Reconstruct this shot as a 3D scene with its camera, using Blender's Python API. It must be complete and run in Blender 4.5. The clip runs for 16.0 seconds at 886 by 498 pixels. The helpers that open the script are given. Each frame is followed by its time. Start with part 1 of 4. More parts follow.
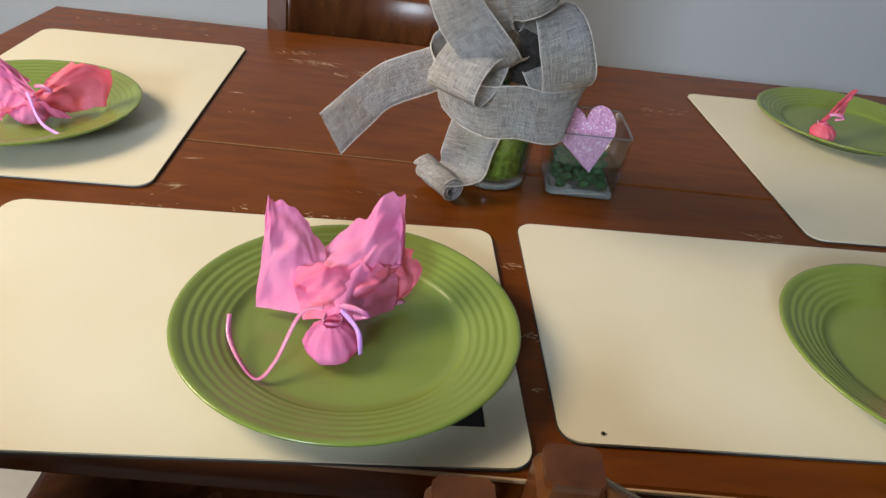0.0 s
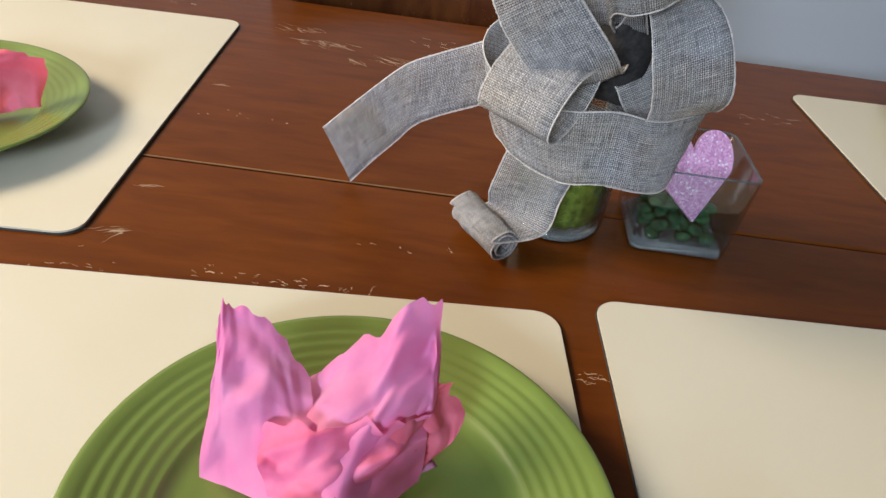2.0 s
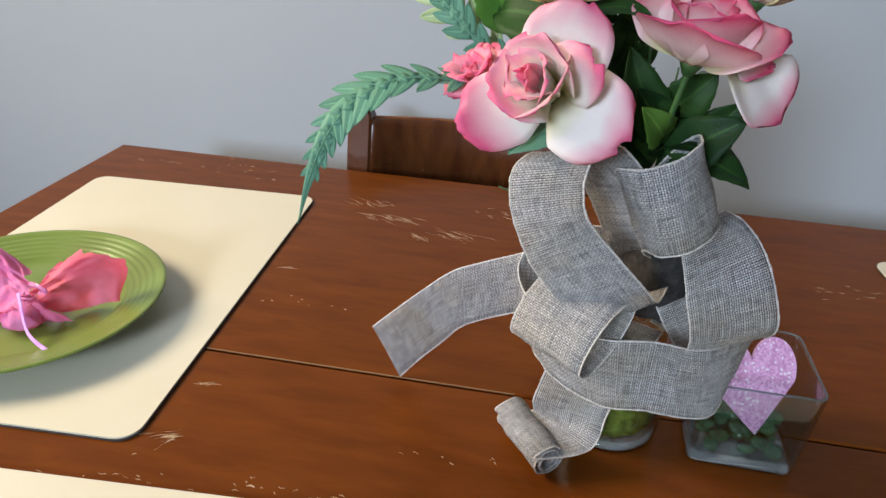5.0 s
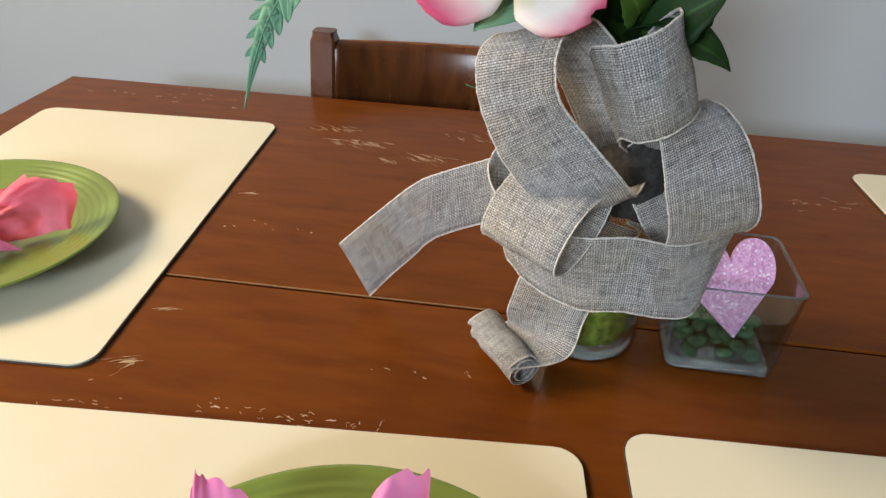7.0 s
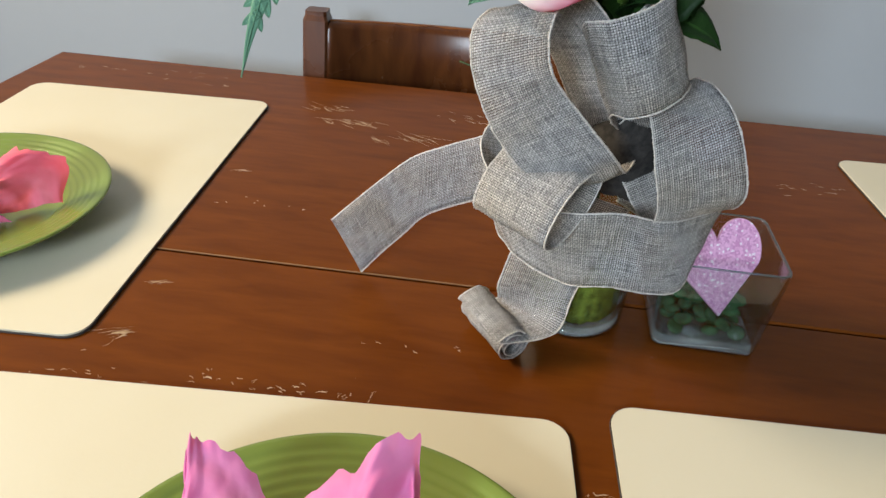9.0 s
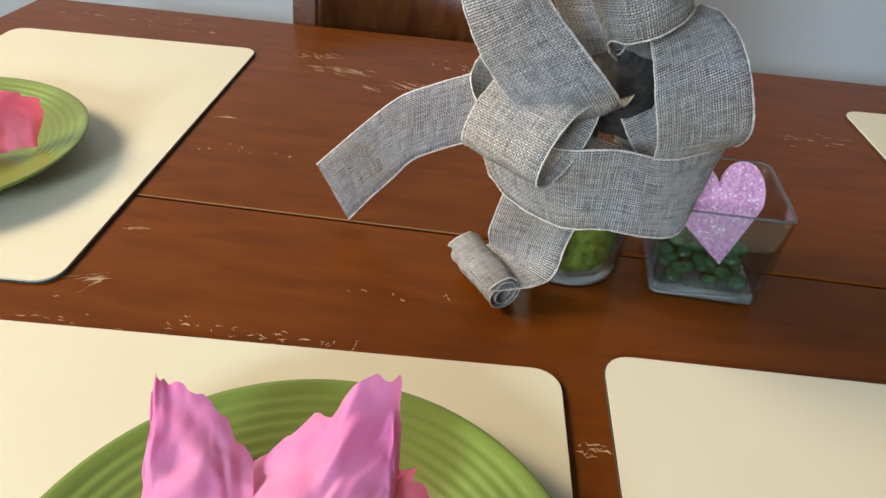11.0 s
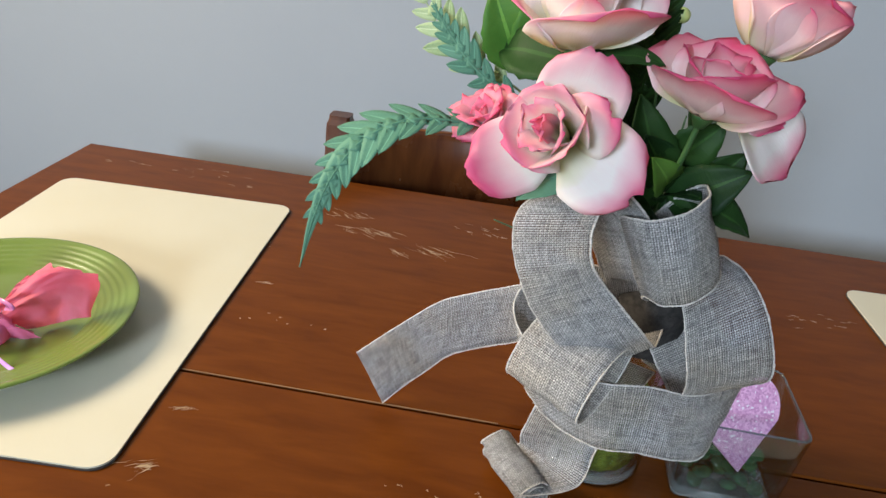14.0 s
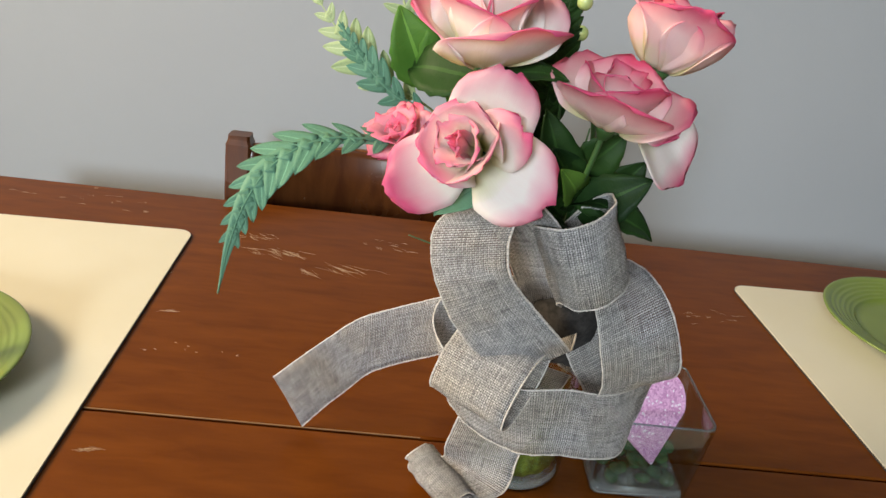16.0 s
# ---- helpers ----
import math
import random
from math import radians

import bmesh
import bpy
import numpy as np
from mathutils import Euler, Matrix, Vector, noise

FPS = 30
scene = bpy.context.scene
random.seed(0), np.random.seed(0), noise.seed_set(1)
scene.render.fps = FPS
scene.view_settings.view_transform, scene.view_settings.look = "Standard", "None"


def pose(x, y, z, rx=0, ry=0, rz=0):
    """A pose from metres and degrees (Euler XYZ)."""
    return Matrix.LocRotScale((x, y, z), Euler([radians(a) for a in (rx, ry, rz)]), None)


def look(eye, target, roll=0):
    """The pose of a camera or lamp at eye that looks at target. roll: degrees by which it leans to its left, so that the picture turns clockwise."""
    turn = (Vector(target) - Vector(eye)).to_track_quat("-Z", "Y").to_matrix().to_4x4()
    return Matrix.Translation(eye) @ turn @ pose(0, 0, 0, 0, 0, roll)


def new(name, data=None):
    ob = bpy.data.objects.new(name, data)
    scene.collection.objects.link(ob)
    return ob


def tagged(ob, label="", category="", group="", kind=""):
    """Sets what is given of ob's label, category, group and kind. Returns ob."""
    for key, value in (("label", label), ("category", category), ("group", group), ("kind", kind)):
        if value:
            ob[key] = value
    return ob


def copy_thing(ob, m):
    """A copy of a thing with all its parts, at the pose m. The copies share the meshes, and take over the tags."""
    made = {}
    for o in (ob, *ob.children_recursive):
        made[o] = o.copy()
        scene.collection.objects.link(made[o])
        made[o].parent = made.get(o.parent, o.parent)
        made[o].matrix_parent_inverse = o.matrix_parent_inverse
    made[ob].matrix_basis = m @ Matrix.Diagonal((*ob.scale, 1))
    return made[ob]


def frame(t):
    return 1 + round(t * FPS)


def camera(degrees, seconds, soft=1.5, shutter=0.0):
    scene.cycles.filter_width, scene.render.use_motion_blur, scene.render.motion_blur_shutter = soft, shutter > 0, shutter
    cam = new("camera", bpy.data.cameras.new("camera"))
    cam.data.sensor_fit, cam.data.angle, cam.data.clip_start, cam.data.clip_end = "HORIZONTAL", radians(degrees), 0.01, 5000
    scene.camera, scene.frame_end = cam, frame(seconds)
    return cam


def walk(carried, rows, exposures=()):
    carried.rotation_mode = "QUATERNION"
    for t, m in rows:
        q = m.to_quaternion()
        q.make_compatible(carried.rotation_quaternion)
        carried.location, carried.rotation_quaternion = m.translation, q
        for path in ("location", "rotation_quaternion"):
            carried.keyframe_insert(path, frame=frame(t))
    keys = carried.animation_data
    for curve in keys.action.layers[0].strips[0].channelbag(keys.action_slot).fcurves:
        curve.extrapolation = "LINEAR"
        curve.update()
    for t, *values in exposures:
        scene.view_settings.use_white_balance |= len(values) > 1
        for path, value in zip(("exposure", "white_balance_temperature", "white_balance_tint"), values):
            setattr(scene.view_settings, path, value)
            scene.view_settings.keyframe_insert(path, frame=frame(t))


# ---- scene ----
cam = camera(64.0, 16.0, soft=1.5)
PATH = [
    (0, (-0.111, -0.59, 1.1), (0.086, 1.091, 0.036), 7.0),
    (0.5, (-0.092, -0.615, 1.079), (0.166, 1.04, -0.014), 8.6),
    (1, (-0.113, -0.577, 1.096), (0.005, 1.092, 0.0), 6.2),
    (1.5, (-0.114, -0.437, 1.066), (-0.02, 1.224, -0.044), 7.0),
    (2, (-0.116, -0.368, 1.059), (0.034, 1.255, -0.101), 8.1),
    (2.5, (-0.09, -0.318, 1.056), (-0.011, 1.292, -0.128), 5.0),
    (3, (-0.079, -0.31, 1.069), (-0.149, 1.347, -0.047), 3.4),
    (3.5, (-0.068, -0.313, 1.092), (-0.185, 1.387, 0.043), 1.5),
    (4, (-0.073, -0.325, 1.119), (-0.224, 1.432, 0.175), 1.9),
    (4.2, (-0.08, -0.328, 1.124), (-0.236, 1.444, 0.209), 2.8),
    (6.3, (-0.088, -0.33, 1.104), (-0.186, 1.431, 0.161), 3.0),
    (6.5, (-0.086, -0.326, 1.096), (-0.168, 1.42, 0.125), 3.1),
    (7, (-0.08, -0.321, 1.086), (-0.137, 1.387, 0.047), 2.8),
    (7.5, (-0.08, -0.326, 1.081), (-0.12, 1.367, 0.017), 3.1),
    (8, (-0.084, -0.331, 1.08), (-0.107, 1.353, 0.001), 4.2),
    (8.5, (-0.082, -0.331, 1.082), (-0.109, 1.352, 0.002), 4.1),
    (9, (-0.081, -0.33, 1.082), (-0.105, 1.361, 0.014), 4.1),
    (9.5, (-0.079, -0.327, 1.082), (-0.114, 1.364, 0.014), 3.4),
    (10, (-0.093, -0.324, 1.064), (-0.092, 1.34, -0.046), 4.3),
    (10.2, (-0.088, -0.323, 1.061), (-0.083, 1.316, -0.086), 4.2),
    (12.3, (-0.067, -0.316, 1.057), (-0.18, 1.321, -0.086), 5.1),
    (12.5, (-0.065, -0.321, 1.061), (-0.199, 1.325, -0.067), 4.9),
    (13, (-0.052, -0.323, 1.081), (-0.224, 1.35, -0.001), 3.6),
    (13.5, (-0.076, -0.329, 1.113), (-0.215, 1.404, 0.125), 4.3),
    (14, (-0.111, -0.312, 1.14), (-0.138, 1.463, 0.219), 6.5),
    (14.5, (-0.122, -0.306, 1.146), (-0.046, 1.499, 0.287), 8.0),
    (15, (-0.132, -0.305, 1.152), (-0.002, 1.506, 0.312), 7.3),
    (15.5, (-0.137, -0.307, 1.147), (0.039, 1.506, 0.321), 7.5),
    (16, (-0.12, -0.314, 1.141), (0.121, 1.478, 0.286), 7.5),
]
EXPOSURES = [(0, -0.14, 6700, 16), (0.5, -0.06, 6650, 15.5), (1.0, -0.09, 6500, 16), (2.0, -0.11, 6300, 18), (3.5, -0.02, 6080, 17.5), (4.0, -0.03, 6080, 17), (7.0, 0.02, 6850, 15), (9.0, 0.02, 6600, 13.5), (12.5, 0.02, 6350, 13.5), (13.5, -0.04, 6150, 14), (14.3, 0.02, 6500, 14), (15.0, 0.05, 6800, 13.8), (16.0, 0.02, 7100, 15)]
walk(cam, [(t, look(eye, target, roll)) for t, eye, target, roll in PATH], EXPOSURES)

# ---------- light ----------
world = bpy.data.worlds.new("sky")
scene.world = world
world.use_nodes = True
_wn = world.node_tree.nodes
_sky = _wn.new("ShaderNodeTexSky")
_sky.sky_type = "NISHITA"
_sky.sun_disc = False
_sky.sun_elevation = radians(35)
_sky.sun_rotation = radians(200)
world.node_tree.links.new(_sky.outputs[0], _wn["Background"].inputs[0])
_wn["Background"].inputs[1].default_value = 0.06


def window_light(name, eye, target, w, h, power, colour, spread):
    data = bpy.data.lights.new(name, "AREA")
    data.shape, data.size, data.size_y, data.energy, data.color = "RECTANGLE", w, h, power, colour
    data.spread = radians(spread)
    ob = new(name, data)
    ob.matrix_world = look(eye, target)
    return ob


# warm lamp standing in for light from overhead, set in an added side window
window_light("warm_light_side_window", (-1.975, 0.10, 2.02), (0.1, 0.05, 0.75), 1.0, 0.68, 28, (1.0, 0.87, 0.62), 110)
window_light("daylight_rear_window", (-1.39, -3.27, 2.04), (0.0, 0.1, 0.90), 0.9, 0.70, 43, (0.68, 0.86, 1.0), 100)


# ---------- materials ----------
def material(name, rough=0.5, metal=0.0, colour=(0.5, 0.5, 0.5)):
    m = bpy.data.materials.new(name)
    m.use_nodes = True
    b = m.node_tree.nodes["Principled BSDF"]
    b.inputs["Roughness"].default_value = rough
    b.inputs["Metallic"].default_value = metal
    b.inputs["Base Color"].default_value = (*colour, 1)
    return m


def node(m, kind, **vals):
    n = m.node_tree.nodes.new(kind)
    for k, v in vals.items():
        n.inputs[k].default_value = v
    return n


def wire(m, a, b):
    m.node_tree.links.new(a, b)


def bsdf(m):
    return m.node_tree.nodes["Principled BSDF"]


def ramp(m, fac, stops):
    r = m.node_tree.nodes.new("ShaderNodeValToRGB")
    els = r.color_ramp.elements
    while len(els) < len(stops):
        els.new(0.5)
    for e, (p, c) in zip(els, stops):
        e.position, e.color = p, (*c, 1)
    wire(m, fac, r.inputs[0])
    return r.outputs[0]


def noise_fac(m, scale, detail=4.0, stretch=(1, 1, 1), coord="Object", rough=0.55, distort=0.0):
    tc = m.node_tree.nodes.new("ShaderNodeTexCoord")
    mp = m.node_tree.nodes.new("ShaderNodeMapping")
    mp.inputs["Scale"].default_value = stretch
    n = node(m, "ShaderNodeTexNoise", Scale=scale, Detail=detail, Roughness=rough, Distortion=distort)
    wire(m, tc.outputs[coord], mp.inputs[0])
    wire(m, mp.outputs[0], n.inputs["Vector"])
    return n.outputs["Fac"]


def bump(m, fac, strength, distance=0.001):
    b = node(m, "ShaderNodeBump", Strength=strength, Distance=distance)
    wire(m, fac, b.inputs["Height"])
    wire(m, b.outputs[0], bsdf(m).inputs["Normal"])
    return b


def math_node(m, op, a, b=None):
    n = m.node_tree.nodes.new("ShaderNodeMath")
    n.operation = op
    for i, v in enumerate((a, b)):
        if v is None:
            continue
        if isinstance(v, (int, float)):
            n.inputs[i].default_value = v
        else:
            wire(m, v, n.inputs[i])
    return n.outputs[0]


def mixed(m, fac, a, b, mode="MIX"):
    n = m.node_tree.nodes.new("ShaderNodeMix")
    n.data_type, n.blend_type = "RGBA", mode
    if isinstance(fac, (int, float)):
        n.inputs[0].default_value = fac
    else:
        wire(m, fac, n.inputs[0])
    for i, v in ((6, a), (7, b)):
        if isinstance(v, tuple):
            n.inputs[i].default_value = (*v, 1)
        else:
            wire(m, v, n.inputs[i])
    return n.outputs[2]


def wood(name, dark, light, rough, along=(0.6, 14, 14), wear=0.0, shine=0.12):
    m = material(name, rough)
    grain = noise_fac(m, 9, 6, along, distort=0.4)
    fine = noise_fac(m, 60, 3, along)
    c = ramp(m, grain, [(0.3, dark), (0.7, light)])
    blotch = noise_fac(m, 3.2, 3)
    c = mixed(m, math_node(m, "MULTIPLY", blotch, 0.55), c, tuple(v * 0.6 for v in dark))
    c = mixed(m, math_node(m, "MULTIPLY", fine, 0.05), c, tuple(v * 0.55 for v in dark))
    if wear:
        spots = noise_fac(m, 26, 8, (1, 2.2, 1), rough=0.75)
        where = noise_fac(m, 3.0, 2)
        k = math_node(m, "GREATER_THAN", math_node(m, "ADD", spots, math_node(m, "MULTIPLY", where, 0.35)), wear)
        c = mixed(m, math_node(m, "MULTIPLY", k, 0.55), c, (0.42, 0.27, 0.15))
    wire(m, c, bsdf(m).inputs["Base Color"])
    smear = noise_fac(m, 7, 5)
    r = node(m, "ShaderNodeMapRange")
    wire(m, smear, r.inputs[0])
    r.inputs[3].default_value, r.inputs[4].default_value = rough - 0.06, rough + 0.12
    wire(m, r.outputs[0], bsdf(m).inputs["Roughness"])
    bump(m, fine, 0.08, 0.0005)
    bsdf(m).inputs["Specular IOR Level"].default_value = shine
    return m


WOOD_TABLE = wood("table_wood", (0.116, 0.029, 0.0042), (0.180, 0.048, 0.0062), 0.20, (1.6, 7, 7), wear=0.95, shine=0.10)
WOOD_CHAIR = wood("chair_wood", (0.055, 0.015, 0.005), (0.135, 0.044, 0.012), 0.24, (5, 5, 0.8), shine=0.4)
WOOD_RUBBED = wood("rubbed_wood", (0.22, 0.10, 0.04), (0.34, 0.18, 0.08), 0.5)
WOOD_EDGE = wood("rubbed_chair_wood", (0.15, 0.046, 0.014), (0.28, 0.110, 0.038), 0.32)
WOOD_WORN = wood("worn_edge_wood", (0.46, 0.29, 0.16), (0.68, 0.50, 0.33), 0.55)
GAP_SHADE = material("seam_shadow_gap", 0.9, colour=(0.012, 0.007, 0.005))


def wall_paint():
    m = material("wall_paint", 0.75)
    c = ramp(m, noise_fac(m, 1.6, 5), [(0.3, (0.345, 0.362, 0.388)), (0.7, (0.375, 0.390, 0.412))])
    wire(m, c, bsdf(m).inputs["Base Color"])
    bump(m, noise_fac(m, 180, 3), 0.12, 0.001)
    return m


def mat_vinyl():
    m = material("cream_vinyl", 0.42)
    c = ramp(m, noise_fac(m, 4.5, 3), [(0.30, (0.64, 0.575, 0.425)), (0.62, (0.665, 0.61, 0.475))])
    wire(m, c, bsdf(m).inputs["Base Color"])
    bump(m, noise_fac(m, 420, 2), 0.10, 0.0004)
    return m


def glaze():
    m = material("green_glaze", 0.27)
    bsdf(m).inputs["Specular IOR Level"].default_value = 0.7
    c = ramp(m, noise_fac(m, 10, 5), [(0.3, (0.138, 0.196, 0.031)), (0.7, (0.170, 0.235, 0.045))])
    wire(m, c, bsdf(m).inputs["Base Color"])
    bump(m, noise_fac(m, 90, 3), 0.05, 0.0005)
    return m


def tissue(name, a, b):
    m = material(name, 0.7)
    c = ramp(m, noise_fac(m, 22, 5), [(0.3, a), (0.7, b)])
    wire(m, c, bsdf(m).inputs["Base Color"])
    bump(m, noise_fac(m, 120, 6), 0.35, 0.001)
    t = node(m, "ShaderNodeBsdfTranslucent")
    wire(m, c, t.inputs[0])
    mx = m.node_tree.nodes.new("ShaderNodeMixShader")
    mx.inputs[0].default_value = 0.38
    wire(m, bsdf(m).outputs[0], mx.inputs[1])
    wire(m, t.outputs[0], mx.inputs[2])
    wire(m, mx.outputs[0], m.node_tree.nodes["Material Output"].inputs[0])
    return m


def burlap():
    m = material("burlap_weave", 0.9)
    uv = m.node_tree.nodes.new("ShaderNodeUVMap")
    sep = m.node_tree.nodes.new("ShaderNodeSeparateXYZ")
    wob = noise_fac(m, 70, 3)
    wire(m, uv.outputs[0], sep.inputs[0])
    pitch = 0.00135
    k = math.pi / pitch
    slip = math_node(m, "MULTIPLY", wob, 1.6)
    su = math_node(m, "ABSOLUTE", math_node(m, "SINE", math_node(m, "ADD", math_node(m, "MULTIPLY", sep.outputs[0], k), slip)))
    sv = math_node(m, "ABSOLUTE", math_node(m, "SINE", math_node(m, "ADD", math_node(m, "MULTIPLY", sep.outputs[1], k), slip)))
    over = math_node(m, "MULTIPLY", math_node(m, "SINE", math_node(m, "MULTIPLY", sep.outputs[0], k)), math_node(m, "SINE", math_node(m, "MULTIPLY", sep.outputs[1], k)))
    weave = math_node(m, "MULTIPLY", math_node(m, "POWER", su, 0.6), math_node(m, "POWER", sv, 0.6))
    h = math_node(m, "ADD", weave, math_node(m, "MULTIPLY", over, 0.25))
    slub = math_node(m, "MULTIPLY", math_node(m, "ADD", noise_fac(m, 1.0, 3, (1100, 60, 1), "UV"), noise_fac(m, 1.0, 3, (60, 1100, 1), "UV")), 0.5)
    base = ramp(m, slub, [(0.36, (0.21, 0.207, 0.215)), (0.64, (0.90, 0.875, 0.865))])
    patch = ramp(m, noise_fac(m, 16, 3), [(0.36, (0.90, 0.83, 0.73)), (0.58, (0.97, 0.97, 0.98))])
    base = mixed(m, 1.0, base, patch, "MULTIPLY")
    c = mixed(m, h, (0.070, 0.064, 0.062), base)
    wire(m, c, bsdf(m).inputs["Base Color"])
    bump(m, h, 0.8, 0.0006)
    tr = m.node_tree.nodes.new("ShaderNodeBsdfTransparent")
    tl = m.node_tree.nodes.new("ShaderNodeBsdfTranslucent")
    wire(m, c, tl.inputs[0])
    body = m.node_tree.nodes.new("ShaderNodeMixShader")
    body.inputs[0].default_value = 0.08
    wire(m, bsdf(m).outputs[0], body.inputs[1])
    wire(m, tl.outputs[0], body.inputs[2])
    mx = m.node_tree.nodes.new("ShaderNodeMixShader")
    gap = math_node(m, "MULTIPLY", math_node(m, "LESS_THAN", weave, 0.40), 0.85)
    wire(m, gap, mx.inputs[0])
    wire(m, body.outputs[0], mx.inputs[1])
    wire(m, tr.outputs[0], mx.inputs[2])
    wire(m, mx.outputs[0], m.node_tree.nodes["Material Output"].inputs[0])
    return m


def cord():
    m = material("stitched_cord", 0.9)
    c = ramp(m, noise_fac(m, 900, 2), [(0.3, (0.36, 0.33, 0.30)), (0.7, (0.68, 0.62, 0.57))])
    wire(m, c, bsdf(m).inputs["Base Color"])
    return m


def petal_silk(name, deep, pale):
    m = material(name, 0.6)
    uv = m.node_tree.nodes.new("ShaderNodeUVMap")
    sep = m.node_tree.nodes.new("ShaderNodeSeparateXYZ")
    wire(m, uv.outputs[0], sep.inputs[0])
    d = math_node(m, "ADD", sep.outputs[1], math_node(m, "MULTIPLY", math_node(m, "SUBTRACT", noise_fac(m, 30, 3), 0.5), 0.55))
    info = m.node_tree.nodes.new("ShaderNodeObjectInfo")
    d = math_node(m, "ADD", d, math_node(m, "MULTIPLY", math_node(m, "SUBTRACT", info.outputs["Random"], 0.30), 0.16))
    c = ramp(m, d, [(0.0, (0.80, 0.80, 0.47)), (0.24, pale), (0.42, pale), (0.74, tuple(0.50 * p + 0.50 * q for p, q in zip(deep, pale))), (1.0, deep)])
    vein = noise_fac(m, 1.0, 4, (60, 4, 1), "UV")
    c = mixed(m, math_node(m, "MULTIPLY", vein, 0.10), c, deep)
    wire(m, c, bsdf(m).inputs["Base Color"])
    bump(m, vein, 0.25, 0.001)
    t = node(m, "ShaderNodeBsdfTranslucent")
    wire(m, c, t.inputs[0])
    mx = m.node_tree.nodes.new("ShaderNodeMixShader")
    mx.inputs[0].default_value = 0.42
    wire(m, bsdf(m).outputs[0], mx.inputs[1])
    wire(m, t.outputs[0], mx.inputs[2])
    wire(m, mx.outputs[0], m.node_tree.nodes["Material Output"].inputs[0])
    return m


def leaf_silk(name, a, b):
    m = material(name, 0.5)
    bsdf(m).inputs["Specular IOR Level"].default_value = 0.12
    info = m.node_tree.nodes.new("ShaderNodeObjectInfo")
    f = math_node(m, "ADD", math_node(m, "MULTIPLY", noise_fac(m, 30, 4), 0.7), math_node(m, "MULTIPLY", info.outputs["Random"], 0.3))
    c = ramp(m, f, [(0.25, a), (0.75, b)])
    uv = m.node_tree.nodes.new("ShaderNodeUVMap")
    sep = m.node_tree.nodes.new("ShaderNodeSeparateXYZ")
    wire(m, uv.outputs[0], sep.inputs[0])
    mid = math_node(m, "LESS_THAN", math_node(m, "ABSOLUTE", math_node(m, "SUBTRACT", sep.outputs[0], 0.5)), 0.035)
    c = mixed(m, math_node(m, "MULTIPLY", mid, 0.35), c, tuple(min(1, v * 2.2) for v in b))
    wire(m, c, bsdf(m).inputs["Base Color"])
    bump(m, noise_fac(m, 1.0, 3, (4, 40, 1), "UV"), 0.3, 0.001)
    return m


def glass(name, tint=(0.93, 0.97, 0.96)):
    """Clear glass: light passes, the surface shines more at a glancing view."""
    m = material(name, 0.02, colour=tint)
    nt = m.node_tree
    clear = nt.nodes.new("ShaderNodeBsdfTransparent")
    clear.inputs[0].default_value = (*tint, 1)
    shine = node(m, "ShaderNodeBsdfGlossy", Roughness=0.03)
    lw = node(m, "ShaderNodeLayerWeight", Blend=0.5)
    gloss = math_node(m, "ADD", math_node(m, "MULTIPLY", math_node(m, "POWER", lw.outputs["Facing"], 2.4), 0.75), 0.05)
    mx = nt.nodes.new("ShaderNodeMixShader")
    wire(m, gloss, mx.inputs[0])
    wire(m, clear.outputs[0], mx.inputs[1])
    wire(m, shine.outputs[0], mx.inputs[2])
    wire(m, mx.outputs[0], nt.nodes["Material Output"].inputs[0])
    return m


def thick_glass(name, tint):
    m = material(name, 0.06, colour=tint)
    bsdf(m).inputs["Transmission Weight"].default_value = 0.88
    bsdf(m).inputs["IOR"].default_value = 1.47
    bump(m, noise_fac(m, 60, 2), 0.15, 0.001)
    return m


def glitter():
    m = material("pink_glitter", 0.35, colour=(0.72, 0.36, 0.55))
    tc = m.node_tree.nodes.new("ShaderNodeTexCoord")
    v = node(m, "ShaderNodeTexVoronoi", Scale=650.0)
    wire(m, tc.outputs["Object"], v.inputs["Vector"])
    sep = m.node_tree.nodes.new("ShaderNodeSeparateColor")
    wire(m, v.outputs["Color"], sep.inputs[0])
    spark = math_node(m, "GREATER_THAN", sep.outputs[0], 0.94)
    c = mixed(m, spark, ramp(m, sep.outputs[1], [(0.2, (0.63, 0.27, 0.49)), (0.8, (0.86, 0.48, 0.70))]), (0.98, 0.85, 0.92))
    wire(m, c, bsdf(m).inputs["Base Color"])
    wire(m, math_node(m, "MULTIPLY", spark, 0.25), bsdf(m).inputs["Metallic"])
    bump(m, sep.outputs[2], 0.7, 0.0006)
    return m


def mottled(name, a, b, scale, rough=0.6, relief=0.3):
    m = material(name, rough)
    f = noise_fac(m, scale, 6)
    wire(m, ramp(m, f, [(0.3, a), (0.7, b)]), bsdf(m).inputs["Base Color"])
    bump(m, f, relief, 0.001)
    return m


WALL = wall_paint()
CEILING = mottled("ceiling_paint", (0.60, 0.60, 0.59), (0.66, 0.66, 0.65), 40, 0.85, 0.1)
FLOOR = mottled("pale_vinyl_floor", (0.40, 0.37, 0.32), (0.50, 0.46, 0.41), 12, 0.45, 0.1)
GROUT = mottled("floor_joint", (0.16, 0.14, 0.12), (0.22, 0.20, 0.18), 30, 0.8)
TRIM = mottled("white_trim_paint", (0.74, 0.74, 0.73), (0.80, 0.80, 0.79), 20, 0.4, 0.05)
VINYL = mat_vinyl()
BACKING = mottled("dark_backing", (0.03, 0.025, 0.02), (0.05, 0.04, 0.035), 60, 0.8)
GLAZE = glaze()
TISSUE = tissue("pink_tissue", (0.84, 0.18, 0.45), (0.91, 0.34, 0.61))
TISSUE_WARM = tissue("warm_pink_tissue", (0.87, 0.16, 0.34), (0.92, 0.30, 0.50))
